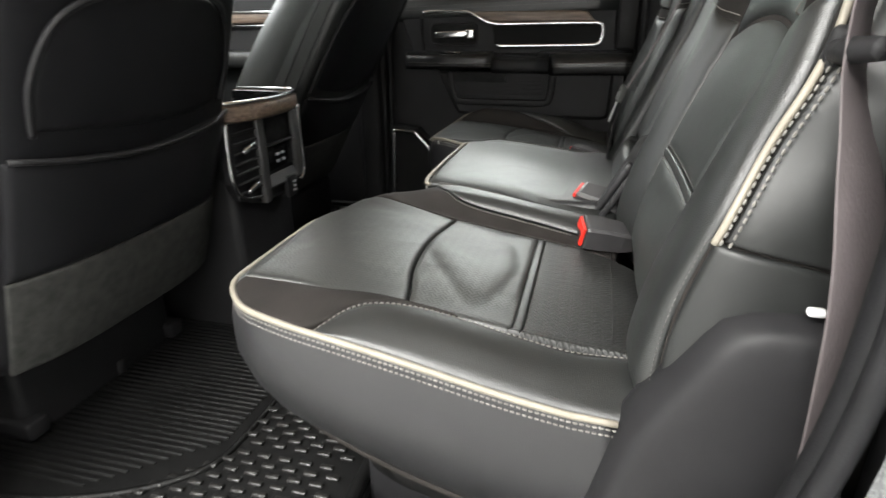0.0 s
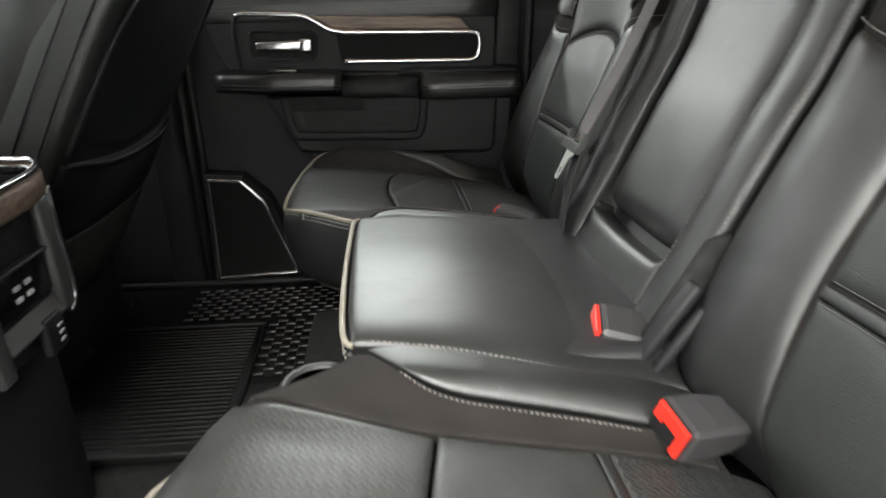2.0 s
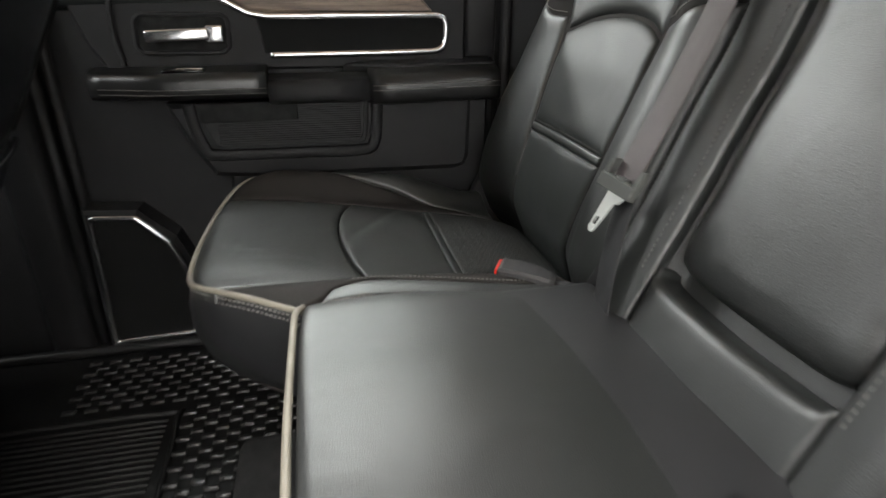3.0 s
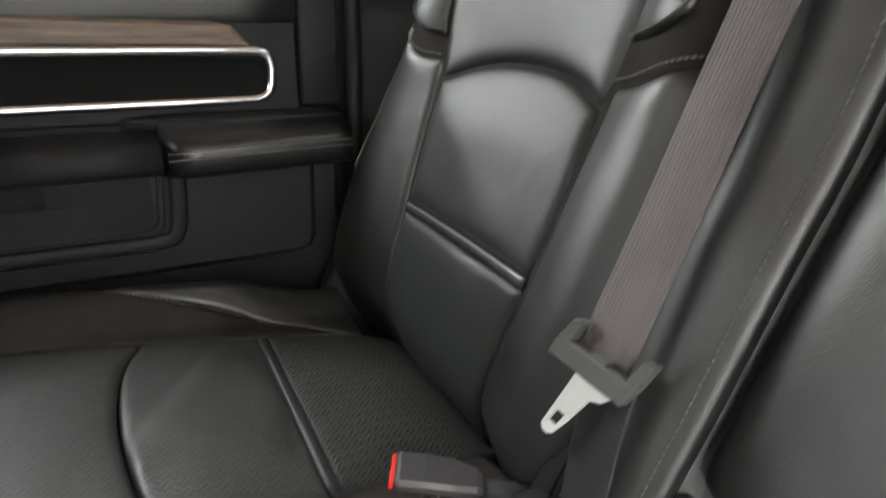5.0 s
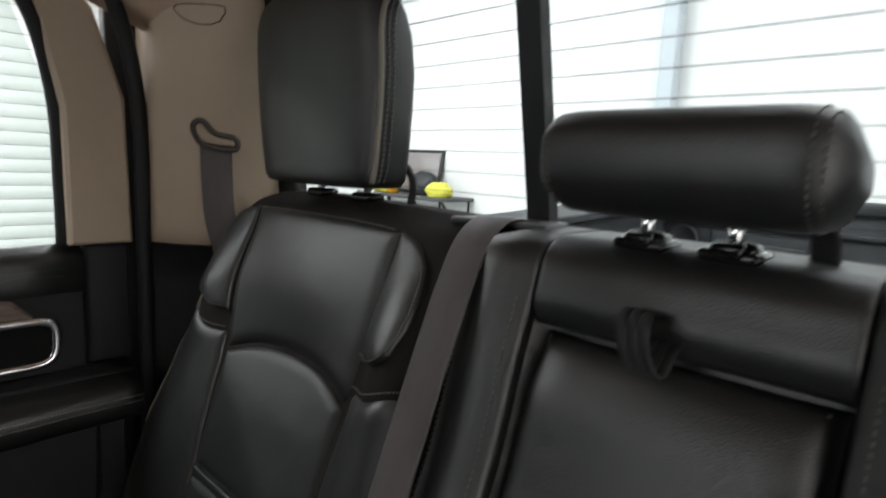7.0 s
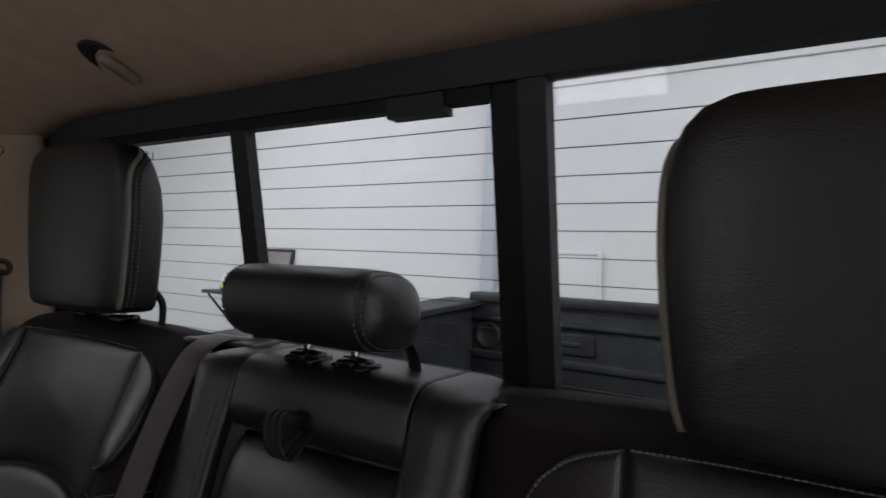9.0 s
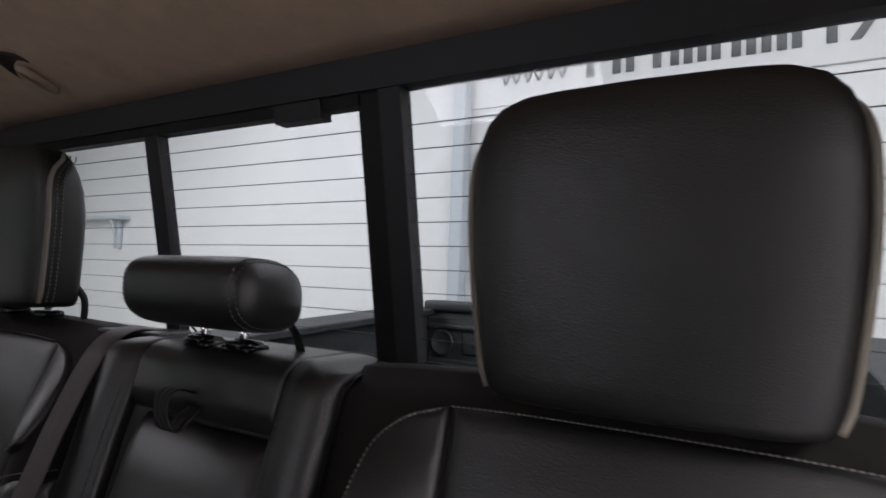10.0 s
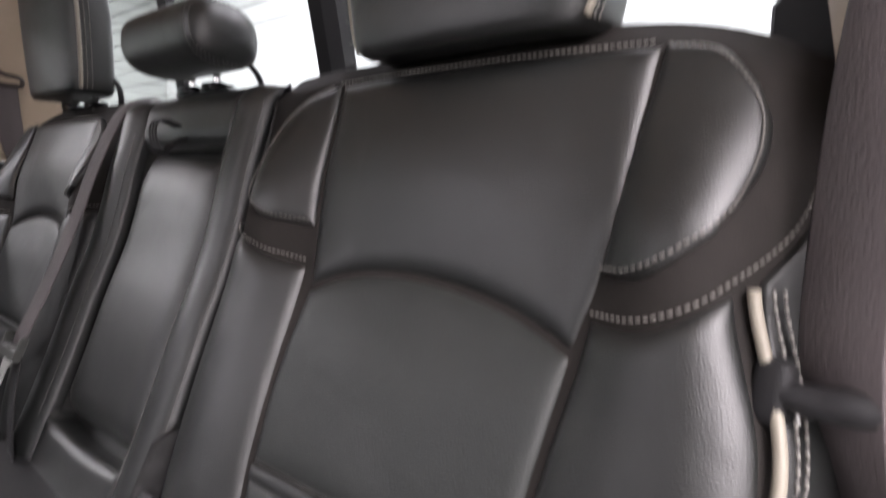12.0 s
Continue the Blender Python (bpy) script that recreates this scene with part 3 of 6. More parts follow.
part("slide_post", rear_plate(0.177, 0.206, 0.86, 1.19, -0.004, 0.0125), FRAME, window_1, smooth=False)
for s in (-1, 1):
    side = [(0.647, 1.19), (0.668, 1.12), (0.690, 1.04), (0.711, 0.985), (0.712, 0.965), (0.703, 0.945), (0.686, 0.922), (0.684, 0.86), (0.84, 0.86), (0.84, 1.25), (0.647, 1.25)]
    q = prism([(s * a, b) for a, b in side], "x", 0, 0.022, 0.003)
    part("frame_side", ([(rear_x(v[2]) + v[0] - 0.004, v[1], v[2]) for v in q[0]], q[1]), FRAME, window_1, smooth=False)
for y0, y1 in ((-0.72, -0.215), (-0.185, 0.185), (0.185, 0.72)):
    g = part("pane", rear_plate(y0, y1, 0.86, 1.195, 0.007, 0.0105), GLASS, window_1, "clear heated glass pane", smooth=False)
    g.visible_shadow = False
    for k in range(11):
        z = 1.151 - k * 0.0247
        part("heater_line", rear_plate(y0 + 0.006, y1 - 0.006, z, z + 0.0008, 0.0045, 0.0058), LINE, window_1, smooth=False)
part("window_latch", rear_plate(-0.12, -0.05, 1.166, 1.186, -0.008, 0.01), FRAME, window_1, smooth=False)

# far side: door with its panel, pillars and glass
door = thing("door_1", (0.1, 0.88, 0.0), "closed rear passenger door with black panel, chrome trim and wood inlay", "", kind="structure")
skin = [(-0.32, 0.02), (-0.10, 0.02), (0.46, 0.30), (0.515, 0.42), (0.515, 0.806), (-0.40, 0.775), (-0.36, 0.5)]
part("door_shell", prism(skin, "y", 0.865, 0.93, 0.004), SOFTDOOR, door, smooth=False)
# the upper pad with its stitched roll
def swept_x(profile, x0, x1, n=2, bow=None):
    """A moulding: a closed (y, z) outline drawn along x."""
    verts, faces = [], []
    m = len(profile)
    for i in range(n):
        x = x0 + (x1 - x0) * i / (n - 1)
        for y, z in profile:
            dy, dz = bow(x) if bow else (0, 0)
            verts.append((x, y + dy, z + dz))
    for i in range(n - 1):
        for k in range(m):
            faces.append((i * m + k, (i + 1) * m + k, (i + 1) * m + (k + 1) % m, i * m + (k + 1) % m))
    faces += [tuple(range(m)), tuple(reversed(range((n - 1) * m, n * m)))]
    return verts, faces


def roll(pts, n=40):
    return [(q.x, q.y) for q in curve([Vector((a, b, 0)) for a, b in pts], n, True)][:-1]


part("upper_pad", swept_x(roll([(0.875, 0.735), (0.852, 0.738), (0.846, 0.765), (0.850, 0.792), (0.862, 0.805), (0.885, 0.808)]), -0.42, 0.444, 12, lambda x: (0, 0.028 * (x - 0.44))), LEATHER, door, "stitched black padded door top")
part("upper_pad_end", box(0.446, 0.512, 0.852, 0.90, 0.615, 0.812, 0.008), SOFTDOOR, door)
for dz in (0.0, 0.011):
    part("stitching", stitches([(x * 0.02, 0.8448, 0.767 + dz + 0.028 * (x * 0.02 - 0.44)) for x in range(-18, 22)], 0.006, 0.0035, 0.0007), DARKTHREAD, door, kind="stuff")
part("middle_panel", prism([(-0.245, 0.60), (0.444, 0.60), (0.444, 0.742), (-0.30, 0.735), (-0.275, 0.65)], "y", 0.852, 0.875, 0.006), SOFTDOOR, door, smooth=False)
# chrome band, wood inlay and dark insert
chrome = [(0.05, 0.628), (0.30, 0.630), (0.378, 0.631), (0.395, 0.637), (0.401, 0.652), (0.402, 0.680), (0.398, 0.694), (0.384, 0.700), (0.30, 0.7005), (0.05, 0.699), (0.015, 0.705), (-0.04, 0.735), (-0.06, 0.740), (-0.20, 0.742), (-0.215, 0.737)]
part("chrome_trim", tube(even([Vector((x, 0.845, z)) for x, z in chrome], 110), 0.0072, 8), CHROME, door, "bright satin chrome trim line")
part("insert", prism([(0.04, 0.631), (0.385, 0.633), (0.397, 0.650), (0.398, 0.68), (0.382, 0.697), (0.03, 0.696)], "y", 0.846, 0.858, 0.003), MESHGRILLE, door, "black woven door insert", smooth=False)
part("wood_inlay", prism([(-0.035, 0.740), (0.02, 0.7085), (0.06, 0.7045), (0.375, 0.7055), (0.350, 0.733), (0.325, 0.738)], "y", 0.841, 0.860, 0.006), WOOD, door, "grey-brown open-pore wood inlay", smooth=False)
cup_line = [(-0.178, 0.634), (-0.036, 0.634), (-0.024, 0.646), (-0.022, 0.692), (-0.034, 0.703), (-0.176, 0.703), (-0.187, 0.692), (-0.189, 0.646)]
# shallow plate, matte black for the shade of the handle's recess
part("handle_cup_shade", prism(cup_line, "y", 0.8505, 0.858, 0.004), CARPET, door, "dark plate for the shade behind the door handle", smooth=False)
part("cup_rim", tube(even([Vector((a, 0.850, b)) for a, b in cup_line + cup_line[:1]], 90)[:-1], 0.0042, 8, True), SOFTDOOR, door)
part("panel_edge", tube(curve([(-0.215, 0.848, 0.737), (-0.223, 0.848, 0.715), (-0.224, 0.848, 0.67), (-0.216, 0.848, 0.612)], 30), 0.0045, 8), SOFTDOOR, door)
part("inner_handle", join(rbox(0.116, 0.016, 0.024, 0.006, 3, pose(-0.114, 0.842, 0.667, 0, -2, 0)), rbox(0.034, 0.014, 0.034, 0.006, 3, pose(-0.048, 0.844, 0.668))), CHROME, door, "bright chrome inner door handle")
# armrest: front pad with switch, pull cup, rear pad
def pad_profile(y, zc, hz):
    return roll([(0.87, zc - hz), (y + 0.02, zc - hz), (y + 0.002, zc - hz * 0.6), (y, zc), (y + 0.004, zc + hz * 0.7), (y + 0.022, zc + hz), (0.87, zc + hz)], 36)


def taper(x0, reach):
    return lambda x: (0.035 * smooth01((x0 + reach - x) / reach), 0)


part("armrest", swept_x(pad_profile(0.772, 0.580, 0.026), -0.275, 0.040, 14, taper(-0.275, 0.14)), ARMPAD, door, "padded black armrest")
part("armrest_pull", swept_x(pad_profile(0.773, 0.5655, 0.0235), 0.042, 0.234, 4), SOFTDOOR, door)
part("armrest_rear_pad", swept_x(roll([(0.87, 0.537), (0.785, 0.536), (0.773, 0.543), (0.769, 0.560), (0.7705, 0.578), (0.782, 0.592), (0.81, 0.602), (0.84, 0.606), (0.87, 0.607)]), 0.236, 0.50, 12, lambda x: (0.02 * smooth01((0.25 - x) / 0.014), 0.004 * smooth01((x - 0.23) / 0.25))), ARMPAD, door, "padded stitched black armrest end")
part("armrest_fairing", swept_x(roll([(0.87, 0.588), (0.822, 0.592), (0.813, 0.602), (0.820, 0.611), (0.87, 0.613)]), 0.19, 0.50, 10, lambda x: (0.04 * smooth01((0.27 - x) / 0.08), 0)), SOFTDOOR, door)
for dz in (0.0, 0.009):
    part("stitching", stitches([(x * 0.02, 0.7683 + 0.0006 * dz / 0.009, 0.5655 + dz + 0.004 * smooth01((x * 0.02 - 0.23) / 0.25)) for x in range(12, 26)], 0.0046, 0.0032, 0.0011), THREAD, door, kind="stuff")
for dz in (0.0, 0.009):
    part("stitching", stitches([(x * 0.02, 0.7712 + taper(-0.275, 0.14)(x * 0.02)[0], 0.567 + dz) for x in range(-13, 3)], 0.0046, 0.0032, 0.0010), THREAD, door, kind="stuff")
sw = part("window_switch", rbox(0.075, 0.03, 0.006, 0.003, 2, pose(-0.105, 0.80, 0.607)), GLOSS, door)
part("switch_rim", rbox(0.05, 0.018, 0.006, 0.003, 2, pose(-0.095, 0.80, 0.6095)), CHROME, sw, "chrome switch rim")
# lower panel with the bottle pocket
lower = [(-0.15, 0.545), (-0.115, 0.46), (-0.080, 0.402), (0.0, 0.3935), (0.20, 0.390), (0.415, 0.389), (0.437, 0.396), (0.446, 0.415), (0.448, 0.545)]
part("lower_panel", prism(lower, "y", 0.800, 0.87, 0.012), SOFTDOOR, door, smooth=False)
mouth = [(-0.096, 0.545), (-0.092, 0.500), (-0.080, 0.462), (-0.062, 0.456), (0.205, 0.4545), (0.222, 0.462), (0.227, 0.478), (0.233, 0.545)]
# flat dark plate: the shade of the pocket's gap is put into the colour
part("pocket_gap_shade", prism(mouth, "y", 0.7965, 0.803, 0.002), RUBBER, door, "dark plate for the shade in the gap round the pocket", smooth=False)
face = [(-0.084, 0.545), (-0.080, 0.500), (-0.070, 0.470), (-0.058, 0.4645), (0.200, 0.4625), (0.214, 0.468), (0.219, 0.480), (0.224, 0.545)]
wall = part("pocket_face", prism(face, "y", 0.7925, 0.803, 0.002), PLASTIC, door, "finely ribbed black pocket wall", smooth=False)
for k in range(17):
    z = 0.470 + k * 0.0044
    part("fine_rib", box(0.085 if z > 0.508 else -0.060, 0.214, 0.7915, 0.7935, z, z + 0.0022, 0.0006, 1), PLASTIC, wall)
# no hole here: a black plate paints the shade of the pocket's opening
part("mouth_shade_plate", box(-0.088, 0.092, 0.789, 0.794, 0.511, 0.547, 0.003), CARPET, door, "dark plate for the shaded pocket mouth")
part("pocket_lip", ribbon(curve([(-0.108, 0.799, 0.545), (-0.101, 0.799, 0.495), (-0.086, 0.799, 0.452), (-0.062, 0.799, 0.446), (0.07, 0.799, 0.444), (0.215, 0.799, 0.443), (0.240, 0.799, 0.458), (0.246, 0.799, 0.49), (0.250, 0.799, 0.545)], 60), [Vector((-1, 0, 0.3)).lerp(Vector((0, 0, -1)), smooth01(i / 16)).lerp(Vector((1, 0, 0.05)), smooth01((i - 42) / 12)) for i in range(60)], 0.024, 0.010), SOFTDOOR, door)
part("lower_skirt", prism([(-0.12, 0.10), (-0.06, 0.335), (-0.05, 0.42), (0.40, 0.42), (0.44, 0.545), (0.487, 0.545), (0.487, 0.25), (0.2, 0.08)], "y", 0.812, 0.87, 0.008), PLASTIC, door, smooth=False)
# speaker cover low at the door's front
spk = thing("speaker_cover", (-0.22, 0.80, 0.03), "black speaker cover with a satin chrome rim, low on the door", "speaker")
outline = [(-0.332, 0.052), (-0.322, 0.335), (-0.24, 0.330), (-0.188, 0.275), (-0.112, 0.062)]
cx = sum(q[0] for q in outline) / 5
cz = sum(q[1] for q in outline) / 5
part("housing", prism([(cx + (x - cx) * 1.22, cz + (z - cz) * 1.12 - 0.004) for x, z in outline], "y", 0.800, 0.90, 0.01), PLASTIC, spk, smooth=False)
part("grille", prism(outline, "y", 0.790, 0.802, 0.003), MESHGRILLE, spk, smooth=False)
corner = []
for i, q in enumerate(outline):
    a, b = Vector((*outline[i - 1], 0)), Vector((*outline[(i + 1) % 5], 0))
    c = Vector((*q, 0))
    for t in (0.12, 0.06, 0.02):
        corner.append(c.lerp(a, t * 0.6))
    for t in (0.02, 0.06, 0.12):
        corner.append(c.lerp(b, t * 0.6))
part("rim", tube(even([Vector((q.x, 0.789, q.y)) for q in corner + corner[:1]], 120)[:-1], 0.0068, 8, True), CHROME, spk, "satin chrome speaker rim")

# window glass of the door, upper frame, weatherstrip, pillars
win_far = thing("window_2", (0.0, 0.88, 0.79), "side window of the closed rear door", "", kind="structure")
g = part("pane", prism([(-0.42, 0.78), (0.425, 0.80), (0.425, 1.02), (0.36, 1.21), (-0.42, 1.21)], "y", 0.884, 0.889, 0.001), GLASS, win_far, smooth=False)
g.visible_shadow = False
part("seal", tube(curve([(0.424, 0.876, 0.80), (0.424, 0.874, 0.90), (0.420, 0.868, 1.03), (0.392, 0.85, 1.15), (0.34, 0.83, 1.205), (0.2, 0.82, 1.215), (-0.42, 0.82, 1.21)], 60), 0.011, 8), RUBBER, win_far)
part("door_frame", prism([(0.426, 0.812), (0.515, 0.812), (0.510, 1.04), (0.47, 1.17), (0.42, 1.235), (-0.42, 1.24), (-0.42, 1.213), (0.345, 1.213), (0.400, 1.14), (0.424, 1.02)], "y", 0.842, 0.89, 0.006), BEIGE, win_far, "beige upper door frame trim", smooth=False)
solid("door_seal", tube(curve([(0.530, 0.845, 0.30), (0.530, 0.843, 0.60), (0.530, 0.842, 0.82), (0.527, 0.835, 1.02), (0.497, 0.815, 1.16), (0.45, 0.795, 1.215), (0.30, 0.785, 1.235), (-0.42, 0.785, 1.235)], 80), 0.0125, 8), RUBBER, "black rubber weatherstrip round the door opening", "seal")


def pillar_plan(z, s):
    lean = 0.07 * smooth01((z - 0.80) / 0.42)
    k = 0.06 * smooth01((0.811 - z) / 0.01) if s < 0 else 0.0
    e = 0.045 * smooth01((0.70 - z) / 0.08) if s < 0 else 0.0
    return [(0.538 + k + e, s * (0.845 - lean * 0.5)), (0.556 + k + e, s * (0.815 - lean * 0.7)), (0.585 + k, s * (0.775 - lean * 0.8)), (0.63 + k, s * (0.745 - lean)), (rear_x(z) - 0.016 + k * 0.3, s * (0.735 - lean)), (rear_x(z) - 0.01, s * 0.86), (0.54 + k + 1.6 * e, s * 0.88)]


def pillar(z0, z1, s, grow=0.0, n=14):
    verts, faces = [], []
    for i in range(n):
        z = z0 + (z1 - z0) * i / (n - 1)
        ps = pillar_plan(z, s)
        front = curve([Vector((a - grow, b - s * grow, z)) for a, b in ps[:5]], 16)
        verts += front + [Vector((a, b, z)) for a, b in ps[5:]]
    m = 18
    for i in range(n - 1):
        for k in range(m):
            f = (i * m + k, i * m + (k + 1) % m, (i + 1) * m + (k + 1) % m, (i + 1) * m + k)
            faces.append(f if s < 0 else tuple(reversed(f)))
    faces += [tuple(range(m)), tuple(range((n - 1) * m, n * m))]
    return verts, faces


solid("pillar_far_upper", pillar(0.812, 1.24, 1), BEIGE, "beige moulded rear corner pillar trim")
solid("pillar_far_lower", pillar(0.0, 0.810, 1, 0.003), PLASTIC, "black lower rear corner trim")
solid("pillar_near_upper", pillar(0.812, 1.24, -1), BEIGE, "beige moulded rear corner pillar trim at the open door")
solid("pillar_near_lower", pillar(0.0, 0.800, -1), PLASTIC, "black lower rear corner trim at the open door")
mark = [(0.560, 1.180), (0.562, 1.166), (0.574, 1.155), (0.588, 1.152), (0.600, 1.156), (0.607, 1.168), (0.606, 1.178), (0.585, 1.1805)]
def on_pillar(x, z, s=1):
    """A point on the corner pillar's face."""
    front = curve([Vector((a, b, z)) for a, b in pillar_plan(z, s)[:5]], 60)
    return min(front, key=lambda q: abs(q.x - x)) + Vector((-0.0006, -0.0006 * s, 0))


solid("airbag_mark", tube([on_pillar(x, z) for x, z in [(q.x, q.y) for q in curve([Vector((a, b, 0)) for a, b in mark], 40, True)][:-1]], 0.0009, 5, True), FRAME, "thin outlined tab mark pressed in the beige pillar", "trim")
# added filler: stops outside light showing through the door and pillar gaps
solid("wall_far_outer", join(box(-0.50, 0.62, 0.935, 0.95, -0.1, 0.79, 0.004), box(0.50, 0.62, 0.90, 0.93, 0.0, 1.28, 0.004), box(-0.50, -0.36, 0.90, 0.93, 0.0, 1.28, 0.004)), RUBBER, "black plates added behind the closed door to block its gaps")
solid("b_pillar", join(box(-0.46, -0.375, 0.79, 0.90, 0.0, 1.24, 0.02, 3), tube([(-0.368, 0.83, 0.02), (-0.37, 0.83, 0.78)], 0.012, 8), tube([(-0.345, 0.845, 0.02), (-0.345, 0.845, 0.78)], 0.010, 8)), PLASTIC, "black middle pillar trim with two rubber seals")
solid("b_pillar_near", box(-0.52, -0.42, -0.92, -0.84, -0.10, 1.24, 0.02, 3), PLASTIC, "black middle pillar trim at the open door")
solid("sill_far", box(-0.45, 0.50, 0.80, 0.92, -0.10, 0.035, 0.015, 3), PLASTIC, "black plastic sill plate under the closed door")
solid("sill_near", box(-0.45, 0.45, -0.92, -0.80, -0.10, 0.02, 0.015, 3), PLASTIC, "black plastic sill plate at the open door")
solid("wall_far_front", join(box(-1.5, -0.46, 0.86, 0.93, -0.1, 0.80, 0.01), box(-1.5, -0.46, 0.80, 0.93, 1.21, 1.30, 0.01)), SOFTDOOR, "dark inner side of the front passenger door")
solid("wall_near_front", join(box(-1.5, -0.52, -0.93, -0.86, -0.1, 0.80, 0.01), box(-1.5, -0.52, -0.93, -0.80, 1.21, 1.30, 0.01)), SOFTDOOR, "dark inner side of the closed driver's door")
solid("dashboard", box(-1.62, -1.20, -0.86, 0.86, 0.0, 0.80, 0.05, 4), SOFTDOOR, "black dashboard under the windscreen")
front_trim = thing("front_door_trim", (-0.85, 0.85, 0.6), "wood and chrome trim on the front passenger door", "trim")
part("wood_inlay", box(-1.15, -0.47, 0.842, 0.86, 0.712, 0.745, 0.006), WOOD, front_trim)
part("chrome_line", tube([(-1.15, 0.842, 0.703), (-0.47, 0.842, 0.703)], 0.005, 8), CHROME, front_trim)
part("chrome_line", tube([(-1.15, 0.842, 0.752), (-0.47, 0.842, 0.752)], 0.004, 8), CHROME, front_trim)
part("pad", box(-1.2, -0.47, 0.77, 0.86, 0.55, 0.615, 0.02, 3), LEATHER, front_trim)

# near side: body edge of the open door
jamb = thing("door_jamb", (0.62, -0.9, 0.0), "silver painted body edge with a thick black rubber seal", "door frame", kind="structure")
part("painted_edge", prism([(0.50, -0.1), (0.560, 0.20), (0.588, 0.45), (0.600, 0.62), (0.600, 0.90), (0.57, 1.15), (0.52, 1.25), (0.90, 1.25), (0.90, -0.1)], "y", -0.98, -0.888, 0.012), PAINT, jamb, smooth=False)
part("seal", tube(curve([(0.45, -0.858, 0.02), (0.532, -0.864, 0.25), (0.563, -0.868, 0.374), (0.578, -0.870, 0.465), (0.583, -0.870, 0.56), (0.584, -0.868, 0.64), (0.596, -0.86, 0.80), (0.588, -0.845, 1.0), (0.54, -0.82, 1.17), (0.43, -0.80, 1.235), (0.1, -0.79, 1.245)], 80), 0.0155, 12), RUBBER, jamb, "thick black rubber door seal")
part("seal_lip", tube(curve([(0.44, -0.878, 0.02), (0.524, -0.884, 0.25), (0.562, -0.888, 0.40), (0.576, -0.890, 0.50), (0.580, -0.890, 0.60), (0.590, -0.884, 0.80), (0.580, -0.868, 1.0), (0.53, -0.84, 1.18)], 60), 0.009, 10), RUBBER, jamb)

# windscreen side of the cab, closed with plain glass above the dashboard
ws = solid("window_3", prism([(-0.78, 0.80), (0.78, 0.80), (0.70, 1.28), (-0.70, 1.28)], "x", -1.20, -1.194, 0.001), GLASS, "windscreen glass", smooth=False)
ws.visible_shadow = False
for s in (-1, 1):
    sg = solid("window_4", box(-1.2, -0.52, s * 0.885, s * 0.890, 0.80, 1.22, 0.001, 1), GLASS, "front side window glass", smooth=False)
    sg.visible_shadow = False

# ---- the rear seat: its master surfaces ----
BACK = table([(0.30, 0.500), (0.335, 0.486), (0.36, 0.4765), (0.38, 0.4695), (0.40, 0.4665), (0.46, 0.479), (0.527, 0.502), (0.626, 0.541), (0.69, 0.570), (0.744, 0.588), (0.80, 0.604), (0.86, 0.624), (0.90, 0.636), (0.95, 0.66)])
MIDBACK = table([(0.30, 0.462), (0.335, 0.447), (0.36, 0.438), (0.38, 0.4385), (0.40, 0.444), (0.46, 0.470), (0.527, 0.500), (0.626, 0.541), (0.69, 0.570), (0.744, 0.588), (0.80, 0.604), (0.86, 0.624), (0.90, 0.636), (0.95, 0.66)])
SIDEWAYS = table([(0.17, 0.034), (0.195, 0.010), (0.22, -0.018), (0.25, -0.034), (0.28, -0.028), (0.31, -0.009), (0.335, 0.0), (0.47, 0.004), (0.59, 0.0), (0.62, -0.008), (0.655, -0.029), (0.685, -0.033), (0.708, -0.020), (0.725, 0.010), (0.738, 0.045), (0.75, 0.085)])
BULGE = table([(0.30, 0.55), (0.62, 0.58), (0.70, 0.82), (0.765, 1.0), (0.81, 0.64), (0.85, 0.28), (0.885, 0.10), (0.95, 0.05)])
TOPLINE = table([(0.18, 0.902), (0.25, 0.908), (0.45, 0.913), (0.58, 0.913), (0.64, 0.906), (0.69, 0.892), (0.72, 0.876), (0.745, 0.850), (0.76, 0.82)])
FRONT = table([(0.19, 0.10), (0.213, 0.076), (0.236, 0.045), (0.264, 0.0), (0.303, -0.036), (0.36, -0.056), (0.45, -0.061)])
CUSHION = table([(-0.08, 0.398), (-0.04, 0.404), (0.05, 0.400), (0.17, 0.388), (0.32, 0.369), (0.40, 0.359), (0.44, 0.351), (0.48, 0.337), (0.52, 0.31)])


def numeric(f, a, b, sign):
    p = f(a, b)
    n = (f(a + 0.002, b) - f(a - 0.002, b)).cross(f(a, b + 0.002) - f(a, b - 0.002)).normalized()
    return p, n * sign


def back_surface(s):
    def point(v, z):
        low = smooth01((0.742 - z) / 0.10)
        wide = 0.024 * smooth01((v - 0.60) / 0.11) * low + 0.016 * smooth01((v - 0.705) / 0.04) * (1 - low) + 0.018 * smooth01((v - 0.62) / 0.09) * smooth01((0.63 - z) / 0.09)
        wide *= 1 - 0.78 * smooth01((v - 0.722) / 0.044) * smooth01((0.66 - z) / 0.12)
        return Vector((BACK(z) + SIDEWAYS(v) * (BULGE(z) if 0.19 < v < 0.722 else 0.55 + 0.45 * smooth01((0.80 - z) / 0.1)), s * (v + wide), z))
    return lambda v, z: numeric(point, v, z, -s)


